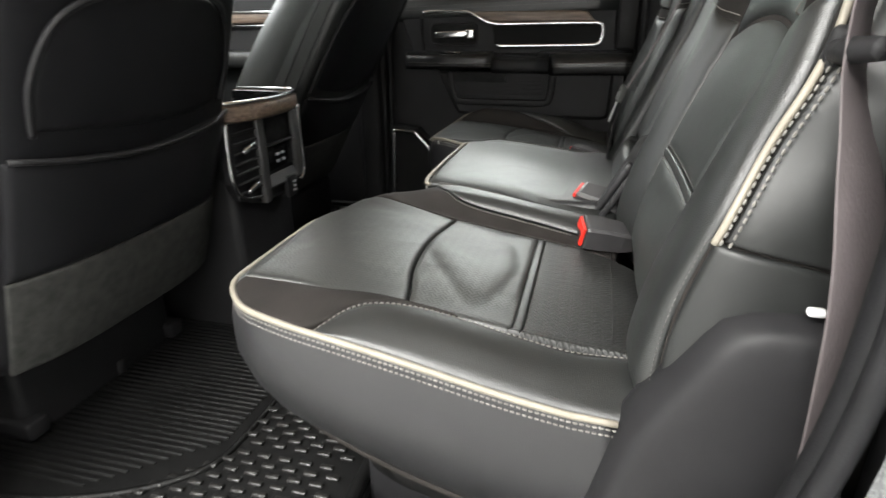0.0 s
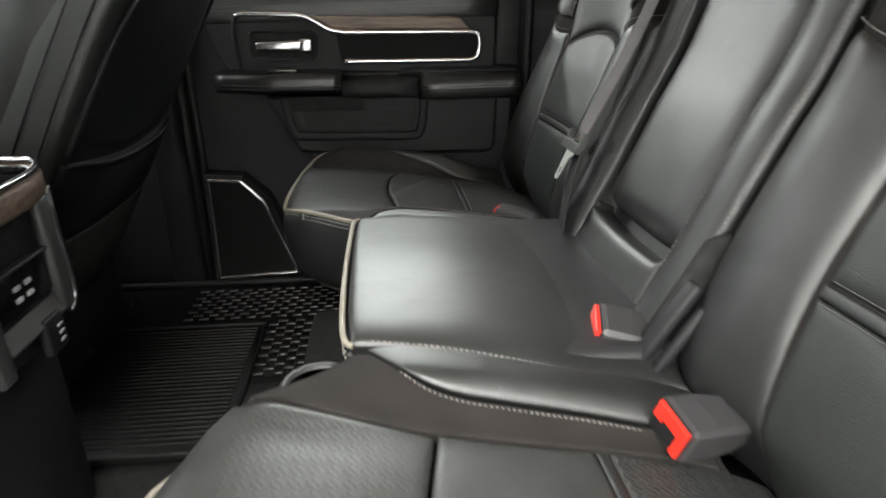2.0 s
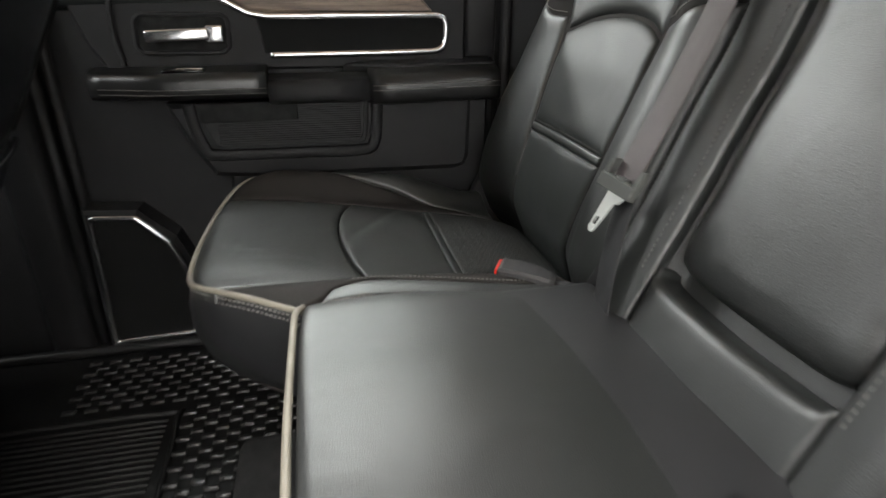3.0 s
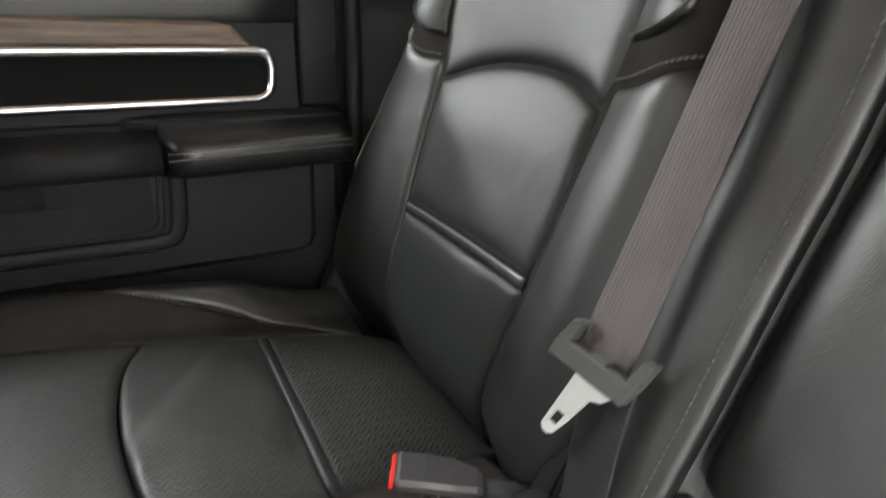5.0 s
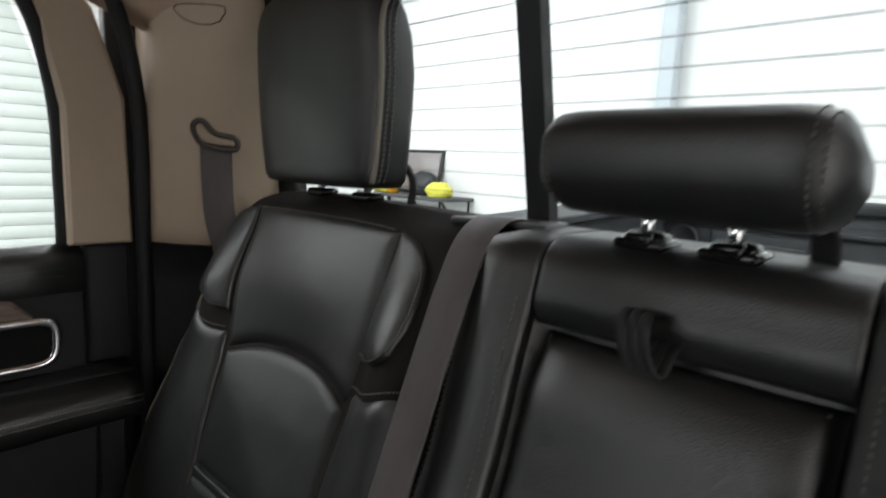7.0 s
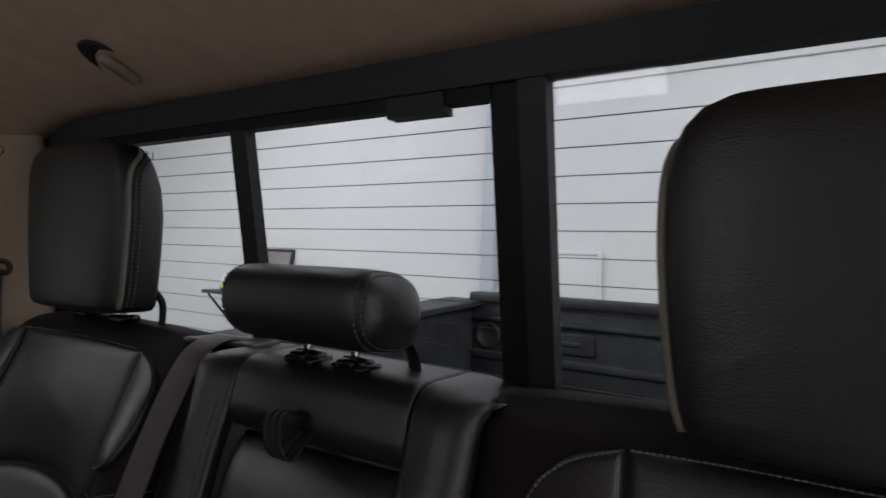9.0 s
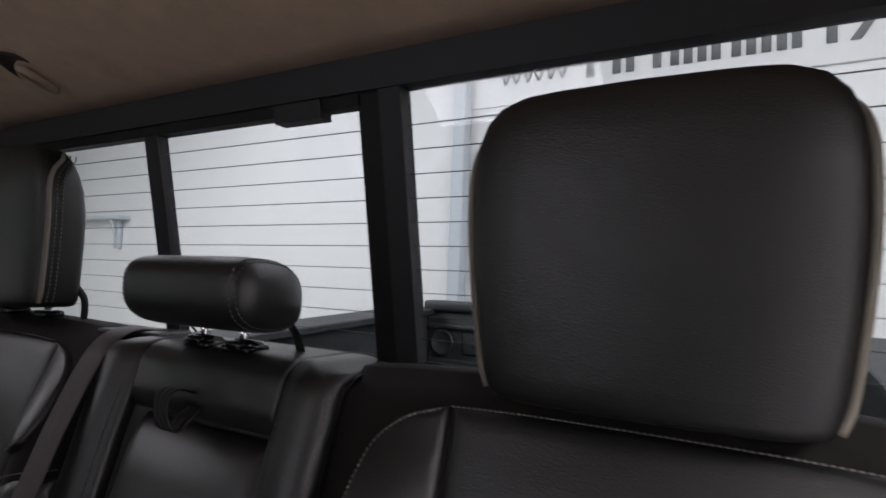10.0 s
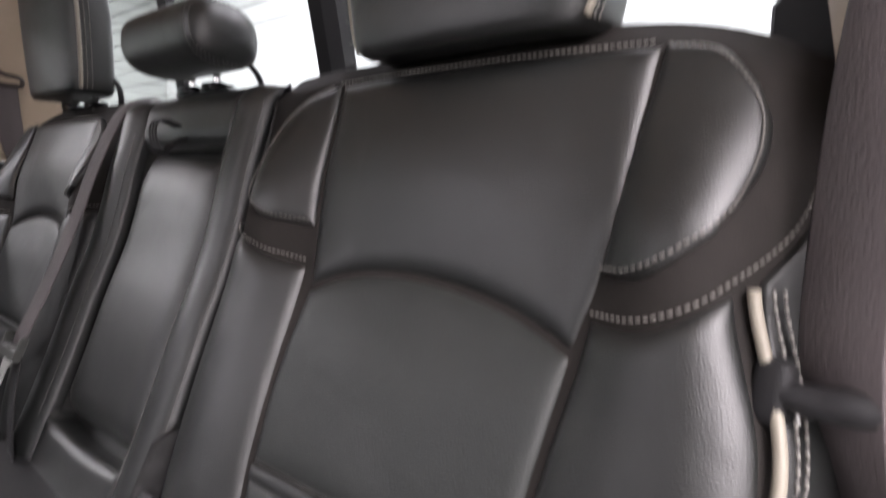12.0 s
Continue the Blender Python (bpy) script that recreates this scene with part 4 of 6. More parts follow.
def cushion_height(x, v, s=-1):
    flat = min(x, 0.395)
    z = CUSHION(flat) - 0.05 * (x - flat) + (CUSHION(x) - CUSHION(flat)) * (1 - smooth01((v - 0.60) / 0.08))
    crest = 0.026 - 0.007 * smooth01((x - 0.20) / 0.2) if s < 0 else 0.038 - 0.024 * smooth01((x - 0.27) / 0.14)
    edge = 0.022 if s < 0 else 0.052
    z += (crest * smooth01((v - 0.63) / 0.055) - edge * smooth01((v - 0.69) / 0.09)) * smooth01((x + (0.02 if s < 0 else 0.07)) / (0.2 if s < 0 else 0.13))
    z += 0.014 * smooth01((0.33 - v) / 0.08) + 0.018 * smooth01((x - 0.05) / 0.12) * smooth01((0.278 + 0.14 * x - v) / 0.05)
    z -= 0.010 * smooth01((-0.035 - x) / 0.03)
    if s < 0:
        z -= 0.012 * (1 - smooth01((x - FRONT(v)) / 0.045)) * smooth01((0.40 - v) / 0.09)
    return z


def cushion_surface(s):
    def point(x, v):
        return Vector((x, s * v, cushion_height(x, v, s)))
    return lambda x, v: numeric(point, x, v, s)


RIM = [(0.090, 0.198), (0.076, 0.213), (0.045, 0.236), (0.0, 0.264), (-0.036, 0.303), (-0.056, 0.36), (-0.061, 0.45), (-0.057, 0.54), (-0.047, 0.62), (-0.030, 0.672), (0.012, 0.718), (0.07, 0.742), (0.13, 0.754), (0.22, 0.763), (0.33, 0.769), (0.44, 0.771)]
ARC = [(0.174, 0.316), (0.160, 0.40), (0.158, 0.47), (0.165, 0.54), (0.180, 0.60), (0.192, 0.660)]


def curve_2d(points, n):
    return [(q.x, q.y) for q in curve([Vector((a, b, 0)) for a, b in points], n)]


def closed_loft(rings):
    m = len(rings[0])
    verts = [v for r in rings for v in r]
    faces = []
    for i in range(len(rings) - 1):
        for k in range(m):
            faces.append((i * m + k, i * m + (k + 1) % m, (i + 1) * m + (k + 1) % m, (i + 1) * m + k))
    faces += [tuple(reversed(range(m))), tuple(range((len(rings) - 1) * m, len(rings) * m))]
    return verts, faces


def seat_folds(v, x):
    """A leaf-shaped worn fold in the cushion's leather: creased along two sides, flat towards the rest."""
    def beside(a, b):
        t = (b[0] - a[0], b[1] - a[1])
        return ((v - a[0]) * t[1] - (x - a[1]) * t[0]) / math.hypot(*t)
    low = -beside((0.42, 0.150), (0.598, 0.262))
    back = -beside((0.598, 0.268), (0.488, 0.303))
    top = -beside((0.488, 0.305), (0.36, 0.274))
    d = -0.012 * math.log(math.exp(-low / 0.012) + math.exp(-back / 0.012) + math.exp(-top / 0.012))
    leaf = 0.0042 * smooth01((d + 0.013) / 0.034) * (0.30 + 0.70 * math.exp(-max(0.0, d) / 0.024))
    groove = -0.0006 * math.exp(-((d + 0.012) / 0.008) ** 2)
    return (leaf + groove) * smooth01((v - 0.345) / 0.07)


def rear_seat(s, label):
    seat = thing("rear_seat", (0.2, s * 0.47, 0.0), label, "seat", "outer rear seats")
    bs, cs = back_surface(s), cushion_surface(s)
    fb, fc = s > 0, s < 0

    # backrest body with the rolled top
    rings = []
    for i in range(40):
        v = 0.188 + 0.567 * i / 39
        zt = TOPLINE(v)
        side = 0.0
        ring = []
        for k in range(22):
            z = 0.30 + (zt - 0.022 - 0.30) * k / 21
            q, n = bs(v, z)
            ring.append(q - n * 0.0055)
        last = ring[-1]
        for a in (25, 50, 75, 90):
            ring.append(Vector((last.x + 0.03 * math.sin(radians(a)) * 0.9 + 0.004, last.y, zt - 0.022 + 0.022 * math.sin(radians(a)))))
        ring += [Vector((0.70, s * v, zt)), Vector((0.745, s * v, zt - 0.012)), Vector((0.752, s * v, zt - 0.04)), Vector((0.70, s * v, 0.30))]
        rings.append(ring)
    part("backrest_body", closed_loft(rings), SUEDE, seat, "matte dark suede-like backrest surround")

    iv, ov = [(0.354, 0.31), (0.342, 0.42), (0.331, 0.52)], [(0.569, 0.31), (0.578, 0.42), (0.588, 0.52)]
    join_v, side_v = (0.588, 0.602) if s > 0 else (0.599, 0.605)
    if s < 0:
        ov = [(0.586, 0.31), (0.592, 0.42), (0.599, 0.52)]
    part("lower_insert", panel([iv[0], ov[0]], [iv[2], ov[2]], iv, ov, bs, 14, 12, 0.006, 0.014, 0.004, fb, wrinkle=0.003), PERFBACK, seat, "perforated black leather insert")
    arch = [(0.334, 0.686), (0.38, 0.703), (0.44, 0.710), (0.50, 0.708), (0.56, 0.698), (0.613, 0.681)]
    part("middle_insert", panel([(0.331, 0.533), (join_v, 0.533)], arch, [(0.331, 0.533), (0.328, 0.60), (0.334, 0.686)], [(join_v, 0.533), (side_v, 0.60), (0.613, 0.681)], bs, 16, 14, 0.007, 0.016, 0.003, fb, wrinkle=0.003), PERFBACK, seat, "perforated black leather insert")
    part("seam_roll", panel([(0.332, 0.5205), (join_v, 0.5205)], [(0.332, 0.5325), (join_v, 0.5325)], [(0.332, 0.5205), (0.332, 0.5325)], [(join_v, 0.5205), (join_v, 0.5325)], bs, 14, 3, 0.0026, 0.004, 0.0, fb, 0.004), LEATHER, seat)
    up = [(a, b + 0.003) for a, b in arch]
    part("upper_insert", panel(up, [(0.315, 0.888), (0.40, 0.8905), (0.55, 0.8905), (0.640, 0.888)], [(0.334, 0.689), (0.326, 0.74), (0.315, 0.888)], [(0.613, 0.684), (0.626, 0.74), (0.640, 0.888)], bs, 18, 18, 0.009, 0.022, 0.009, fb), LEATHER, seat, "smooth black leather upper insert")
    wi = panel([(0.248, 0.772), (0.275, 0.754), (0.324, 0.745)], [(0.250, 0.855), (0.275, 0.876), (0.313, 0.887)], [(0.248, 0.772), (0.240, 0.80), (0.242, 0.83), (0.250, 0.855)], [(0.324, 0.745), (0.313, 0.887)], bs, 12, 16, 0.006, 0.010, 0.004, fb)
    part("inner_wing", wi, LEATHER, seat, "black leather shoulder wing with light stitching")
    wo = panel([(0.627, 0.736), (0.660, 0.741), (0.699, 0.769)], [(0.642, 0.887), (0.678, 0.880), (0.704, 0.853)], [(0.627, 0.736), (0.642, 0.887)], [(0.699, 0.769), (0.712, 0.80), (0.713, 0.83), (0.704, 0.853)], bs, 12, 16, 0.005, 0.008, 0.0015, fb)
    part("outer_wing", wo, LEATHER, seat, "black leather shoulder wing with light stitching")
    part("inner_bolster", panel([(0.200, 0.31), (0.352, 0.31)], [(0.199, 0.735), (0.24, 0.732), (0.285, 0.716), (0.326, 0.708)], [(0.200, 0.31), (0.199, 0.735)], [(0.352, 0.31), (0.340, 0.42), (0.327, 0.52), (0.325, 0.60), (0.326, 0.708)], bs, 14, 22, 0.010, 0.024, 0.003, fb), LEATHER, seat, "smooth black leather side bolster")
    part("outer_bolster", panel([(ov[0][0] + 0.002, 0.31), (0.723, 0.31)], [(0.622, 0.706), (0.66, 0.710), (0.711, 0.736)], [(ov[0][0] + 0.002, 0.31), (ov[1][0] + 0.004, 0.42), (ov[2][0] + 0.004, 0.52), (side_v + 0.004, 0.60), (0.622, 0.706)], [(0.723, 0.31), (0.720, 0.40), (0.7135, 0.48), (0.711, 0.535), (0.7125, 0.60), (0.711, 0.736)], bs, 14, 22, 0.008, 0.018, 0.003, fb), LEATHER, seat, "smooth black leather side bolster")
    # thread along the wings, the bands and the top
    for name, pts, mat in (("stitching", [(0.318, 0.8865), (0.40, 0.889), (0.55, 0.889), (0.637, 0.8865)], THREAD),
                           ("stitching", [(0.310, 0.8845), (0.277, 0.8725), (0.2545, 0.853), (0.2465, 0.829), (0.2445, 0.801), (0.252, 0.7745), (0.277, 0.758), (0.321, 0.7495)], THREAD),
                           ("stitching", [(0.645, 0.8835), (0.676, 0.8765), (0.700, 0.851), (0.7085, 0.829), (0.7075, 0.801), (0.696, 0.7725), (0.658, 0.745), (0.630, 0.7405)], THREAD),
                           ("stitching", [(0.203, 0.742), (0.24, 0.738), (0.285, 0.722), (0.325, 0.713)], THREAD),
                           ("stitching", [(0.624, 0.711), (0.66, 0.716), (0.70, 0.735), (0.722, 0.765), (0.729, 0.81), (0.728, 0.85)], THREAD)):
        rise = 0.0020 if pts[0][1] > 0.88 else -0.0008
        part(name, stitches(on_surface(bs, pts, 90, rise), 0.0048, 0.0037, 0.0009), mat, seat, "light grey thread", kind="stuff")
    for dz in (-0.0035, 0.0165):
        part("stitching", stitches(on_surface(bs, [(0.336, 0.5205 + dz), (0.584, 0.5205 + dz)], 60, -0.001), 0.005, 0.0033, 0.0006), DARKTHREAD, seat, kind="stuff")
    pip = [(0.716, 0.536), (0.716, 0.552), (0.716, 0.60), (0.716, 0.69), (0.714, 0.738)]
    part("piping", tube(on_surface(bs, pip, 50, 0.0010), 0.0037, 8), PIPING, seat, "cream piping on the backrest edge")
    # flank and gusset take the duller leather for the shade there
    part("flank_cover", panel([(0.7195, 0.540), (0.74, 0.530), (0.766, 0.512)], [(0.7175, 0.740), (0.73, 0.775), (0.735, 0.81), (0.762, 0.83)], [(0.7195, 0.540), (0.7195, 0.60), (0.7175, 0.740)], [(0.766, 0.512), (0.764, 0.65), (0.762, 0.83)], bs, 14, 18, 0.003, 0.006, 0.002, fb), SHADELEATHER, seat, "black leather backrest flank")
    part("gusset", panel([(0.727, 0.33), (0.766, 0.33)], [(0.7135, 0.540), (0.74, 0.527), (0.766, 0.509)], [(0.727, 0.33), (0.723, 0.40), (0.7165, 0.48), (0.7135, 0.540)], [(0.766, 0.33), (0.766, 0.509)], bs, 14, 14, 0.004, 0.007, 0.006, fb), SHADELEATHER, seat, "black coated gusset at the backrest's foot")
    part("stitching", stitches(on_surface(bs, [(0.7225, 0.34), (0.7185, 0.40), (0.712, 0.48), (0.709, 0.536)], 60, -0.0005), 0.0055, 0.0036, 0.0006), DARKTHREAD, seat, kind="stuff")
    for dv in (0.0040, 0.0068):
        part("stitching", stitches(on_surface(bs, [(v + dv, z) for v, z in pip], 60, 0.0048), 0.0072, 0.0054, 0.0013), THREAD, seat, kind="stuff")
    # cushion: under-body, then its cover panels
    loop = curve([(a, b, 0) for a, b in RIM], 70)
    rim = [Vector((q.x, s * q.y, cushion_height(q.x, q.y, s))) for q in loop]
    rings = []
    inward = Vector((0.25, s * 0.47, 0))
    for depth, inset in ((0.040, 0.030), (0.022, 0.010), (0.002, 0.002), (0.012, -0.002), (0.04, -0.006), (0.08, -0.006), (0.12, 0.004), (0.155, 0.02), (0.185, 0.045)):
        ring = []
        for q in rim:
            d = Vector((inward.x - q.x, inward.y - q.y, 0)).normalized()
            k = smooth01((q.x + 0.1) / 0.35)
            ring.append(Vector((q.x, q.y, q.z - depth * (0.92 + 0.12 * k))) + d * inset * (1.3 - 0.5 * k))
        ring += [Vector((0.44, s * 0.20, ring[-1].z)), ]
        rings.append(ring)
    part("cushion_side", closed_loft(rings), SIDE, seat, "black coated vinyl cushion side")
    hem = [r for r in rings[-1][6:-1]]
    part("hem", tube(hem, 0.0048, 6), SUEDE, seat)
    part("cushion_base", closed_loft([[Vector((q.x + 0.02 + (0.05 if q.x < 0.1 else 0), q.y * 0.985 + s * 0.006, 0.235)) for q in rings[-1]], [Vector((q.x * 0.8 + 0.10, q.y * 0.93 + s * 0.03, 0.14)) for q in rings[-1]]]), CARPET, seat, "black carpeted seat base")
    part("seat_leg", box(0.10, 0.36, s * 0.42, s * 0.60, 0.0, 0.16, 0.01), PLASTIC, seat)
    part("seat_leg", box(0.16, 0.36, s * 0.28, s * 0.34, 0.0, 0.16, 0.01), PLASTIC, seat)
    out = [(0.640, -0.036), (0.641, 0.085), (0.660, 0.192), (0.674, 0.3215), (0.673, 0.49)] if s < 0 else [(0.640, -0.036), (0.632, 0.085), (0.620, 0.172), (0.602, 0.302), (0.575, 0.47)]
    arc = ARC if s < 0 else [(0.172, 0.316), (0.155, 0.38), (0.145, 0.46), (0.146, 0.53), (0.155, 0.58), out[2][::-1]]
    seam = 0.3215 if s < 0 else 0.3025
    seam_out = out[3][0] if s < 0 else 0.602
    def lay(v, x):
        return cs(x, v)
    front_edge = [(-0.012, 0.270), (-0.036, 0.303), (-0.056, 0.36), (-0.061, 0.45), (-0.057, 0.54), (-0.047, 0.60), (-0.036, 0.640)]
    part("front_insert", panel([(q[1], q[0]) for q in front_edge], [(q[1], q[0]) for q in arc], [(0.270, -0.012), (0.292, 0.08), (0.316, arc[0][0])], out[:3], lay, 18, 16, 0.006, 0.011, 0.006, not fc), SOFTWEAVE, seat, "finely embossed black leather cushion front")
    arc2 = [(q[1], q[0] + 0.003) for q in arc]
    inn = 0.0 if s < 0 else 0.030
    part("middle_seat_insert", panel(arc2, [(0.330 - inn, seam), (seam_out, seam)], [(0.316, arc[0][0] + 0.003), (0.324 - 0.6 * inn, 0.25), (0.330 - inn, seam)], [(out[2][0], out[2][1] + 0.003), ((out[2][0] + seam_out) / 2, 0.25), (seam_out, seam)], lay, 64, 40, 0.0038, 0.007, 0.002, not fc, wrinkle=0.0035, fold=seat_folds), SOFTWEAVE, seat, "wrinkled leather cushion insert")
    part("seam_roll", panel([(0.330 - inn, seam), (seam_out, seam)], [(0.330 - inn, seam + 0.012), (seam_out, seam + 0.012)], [(0.330 - inn, seam), (0.330 - inn, seam + 0.012)], [(seam_out, seam), (seam_out, seam + 0.012)], lay, 14, 3, 0.0028, 0.004, 0.0, not fc, 0.004), LEATHER, seat)
    for dx in (-0.004, 0.017):
        part("stitching", stitches(on_surface(lay, [(0.334 - inn, seam + dx), (seam_out - 0.004, seam + dx)], 60, -0.001), 0.005, 0.0033, 0.0006), DARKTHREAD, seat, kind="stuff")
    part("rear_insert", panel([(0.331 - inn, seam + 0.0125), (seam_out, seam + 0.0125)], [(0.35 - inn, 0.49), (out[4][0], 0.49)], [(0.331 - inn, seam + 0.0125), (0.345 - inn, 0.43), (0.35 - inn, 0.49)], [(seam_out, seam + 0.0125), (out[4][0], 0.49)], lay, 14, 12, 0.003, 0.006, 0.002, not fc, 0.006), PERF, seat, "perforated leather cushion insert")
    # outer bolster: suede nose and leather flank
    if s < 0:
        nose_seam = [(0.750, 0.117), (0.734, 0.126), (0.708, 0.145), (0.693, 0.168), (0.684, 0.195), (0.680, 0.225), (0.681, 0.265), (0.686, 0.318), (0.691, 0.37), (0.690, 0.41), (0.684, 0.455)]
        inner_line = [(0.641, -0.034), (0.643, 0.085), (0.662, 0.192), (0.675, 0.262)]
        part("suede_nose", panel([(0.641, -0.034), (0.672, -0.029), (0.717, 0.012)], [(0.675, 0.262), (0.679, 0.262)], inner_line, [(0.717, 0.012), (0.738, 0.06), (0.748, 0.100)] + [(v - 0.002, x - 0.001) for v, x in nose_seam[1:7]], lay, 12, 26, 0.004, 0.007, 0.002, not fc), SUEDE, seat, "dark suede-like cushion corner")
        part("cushion_flank", panel([(0.7515, 0.119), (0.7525, 0.121), (0.7535, 0.124)], [(0.684, 0.47), (0.769, 0.47)], [(v + 0.002, x + 0.001) for v, x in nose_seam] + [(0.684, 0.47)], [(0.7535, 0.124), (0.761, 0.22), (0.767, 0.33), (0.769, 0.47)], lay, 14, 26, 0.005, 0.012, 0.006, not fc), LEATHER, seat, "smooth black leather cushion flank")
    else:
        nose_seam = [(0.742, 0.095), (0.722, 0.122), (0.694, 0.152), (0.672, 0.20), (0.652, 0.28), (0.625, 0.350), (0.592, 0.402)]
        inner_line = [(0.641, -0.034), (0.634, 0.085), (0.622, 0.172), (0.604, 0.302), (0.588, 0.40)]
        part("suede_nose", panel([(0.641, -0.034), (0.672, -0.029), (0.717, 0.012)], [(0.588, 0.40), (0.590, 0.402)], inner_line, [(0.717, 0.012), (0.738, 0.06)] + [(v - 0.002, x) for v, x in nose_seam], lambda v, x: cs(x, v), 12, 24, 0.004, 0.008, 0.002, not fc), SUEDE, seat, "dark suede-like cushion edge")
        part("cushion_flank", panel([(0.745, 0.097), (0.748, 0.105), (0.751, 0.115)], [(0.585, 0.44), (0.769, 0.44)], [(v + 0.002, x + 0.001) for v, x in nose_seam] + [(0.585, 0.44)], [(0.751, 0.115), (0.761, 0.22), (0.767, 0.33), (0.769, 0.44)], lambda v, x: cs(x, v), 12, 24, 0.005, 0.009, 0.003, not fc), LEATHER, seat, "smooth black leather cushion flank")
    part("stitching", stitches(on_surface(lambda v, x: cs(x, v), nose_seam, 60, 0.0002 - 0.003), 0.0065, 0.0045, 0.0010), THREAD, seat, kind="stuff")
    # inner side: suede band and leather strip beside the middle seat
    strip_seam = [(0.240, 0.131), (0.254, 0.144), (0.270, 0.166), (0.280, 0.195), (0.286, 0.230), (0.292, 0.275), (0.298, 0.320), (0.307, 0.375), (0.318, 0.45)]
    strip_edge = [(0.208, 0.110), (0.218, 0.20), (0.240, 0.32), (0.262, 0.45)]
    if s > 0:
        strip_seam = [(0.236, 0.125), (0.246, 0.150), (0.252, 0.180), (0.254, 0.21), (0.253, 0.25), (0.251, 0.29), (0.248, 0.33), (0.246, 0.375), (0.244, 0.45)]
        strip_edge = [(0.206, 0.110), (0.209, 0.20), (0.208, 0.32), (0.206, 0.45)]
    part("suede_band", panel([(0.262, 0.0), (0.292, 0.078), (0.314, 0.176), (0.328 - inn, 0.322), (0.345 - inn, 0.45)], [(0.204, 0.088), (0.220, 0.115)] + strip_seam, [(0.262, 0.0), (0.234, 0.047), (0.204, 0.088)], [(0.345 - inn, 0.45), strip_seam[-1]], lay, 26, 8, 0.003, 0.005, 0.002, fc), SUEDE, seat, "dark suede-like inner cushion band")
    part("inner_strip", panel([(v - 0.0025, x + 0.001) for v, x in strip_seam], strip_edge, [(strip_seam[0][0] - 0.0025, strip_seam[0][1] + 0.001), strip_edge[0]], [(strip_seam[-1][0] - 0.0025, 0.451), strip_edge[-1]], lay, 20, 8, 0.003, 0.006, 0.003, fc), LEATHER, seat)
    part("stitching", stitches(on_surface(lay, [(v + 0.0035, x) for v, x in strip_seam[1:-1]], 80, 0.0016), 0.0055, 0.0037, 0.0009 if s < 0 else 0.0006), THREAD, seat, kind="stuff")
    def tuck(q):
        """How far the piping turns under the crown at the inner front corner."""
        return 0.016 * smooth01((0.372 - abs(q.y)) / 0.07) if s < 0 else 0.0
    part("piping", tube([q + Vector((0, 0, -0.0045 - tuck(q))) + (q - inward).normalized() * 0.0025 for q in rim], 0.0038, 8), PIPING, seat, "cream piping round the cushion edge")
    for dz in (0.0100, 0.0172):
        part("stitching", stitches([q + Vector((0, 0, -dz - tuck(q))) + Vector((q.x - inward.x, q.y - inward.y, 0)).normalized() * 0.0030 for q in rim], 0.0062, 0.0049, 0.0012), THREAD, seat, kind="stuff")

    # headrest on two chrome posts
    yc = s * 0.472
    rise = 0.024 if s > 0 else -0.003
    def head_ring(z, half, tilt):
        x0 = 0.608 - (z - 0.905) * 0.03
        depth = (0.086 if s < 0 else 0.074) - 0.020 * smooth01((z - 1.05) / 0.1)
        pts = []
        for k in range(44):
            a = 2 * math.pi * k / 44
            ca, sa = math.cos(a), math.sin(a)
            e = 0.30
            px = math.copysign(abs(ca) ** e, ca) * depth / 2
            py = math.copysign(abs(sa) ** (e * 1.0), sa) * half
            bow = 0.012 * (1 - (py / half) ** 2) if ca < 0 else 0.016 * (1 - (py / half) ** 2)
            pts.append(Vector((x0 + depth / 2 + px + (bow * (-1 if ca < 0 else 1)) * 0.8, yc + py, z + rise)))
        return pts
    rings = []
    for z, half in ((0.9075, 0.085), (0.9055, 0.102), (0.908, 0.113), (0.916, 0.119), (0.93, 0.1225), (0.96, 0.127), (1.0, 0.1315), (1.04, 0.134), (1.08, 0.1335), (1.105, 0.130), (1.122, 0.123), (1.134, 0.112), (1.141, 0.096), (1.144, 0.07), (1.1445, 0.03)):
        rings.append(head_ring(z, half, 0))
    for i in (-1, -2, -3, -4, -5):
        c = sum(rings[i], Vector()) / 44
        k = (0.25, 0.55, 0.78, 0.90, 0.965)[-i - 1]
        rings[i] = [Vector((c.x + (q.x - c.x) * k, q.y, q.z)) for q in rings[i]]
    for i, k in ((0, 0.72), (1, 0.86), (2, 0.95)):
        c = sum(rings[i], Vector()) / 44
        rings[i] = [Vector((c.x + (q.x - c.x) * k, q.y, q.z)) for q in rings[i]]
    head = part("headrest", closed_loft(rings), LEATHER, seat, "broad black leather headrest with cream piping")
    for e in (-1, 1):
        edge = []
        for z, half in ((0.913, 0.1165), (0.93, 0.1225), (0.96, 0.127), (1.0, 0.1315), (1.04, 0.134), (1.08, 0.1335), (1.105, 0.130), (1.122, 0.122), (1.133, 0.109)):
            x0 = 0.608 - (z - 0.905) * 0.03
            edge.append(Vector((x0 + 0.014 + 0.03 * smooth01((z - 1.09) / 0.05), yc + e * (half + 0.0005), z + rise)))
        line = curve(edge, 60)
        part("piping", tube(line, 0.0034, 7), PIPING, head, "cream piping")
        for dx in (0.0095, 0.0175):
            part("stitching", stitches([q + Vector((dx, e * 0.0008, 0)) for q in line], 0.0062, 0.0045, 0.0011), THREAD, head, kind="stuff")
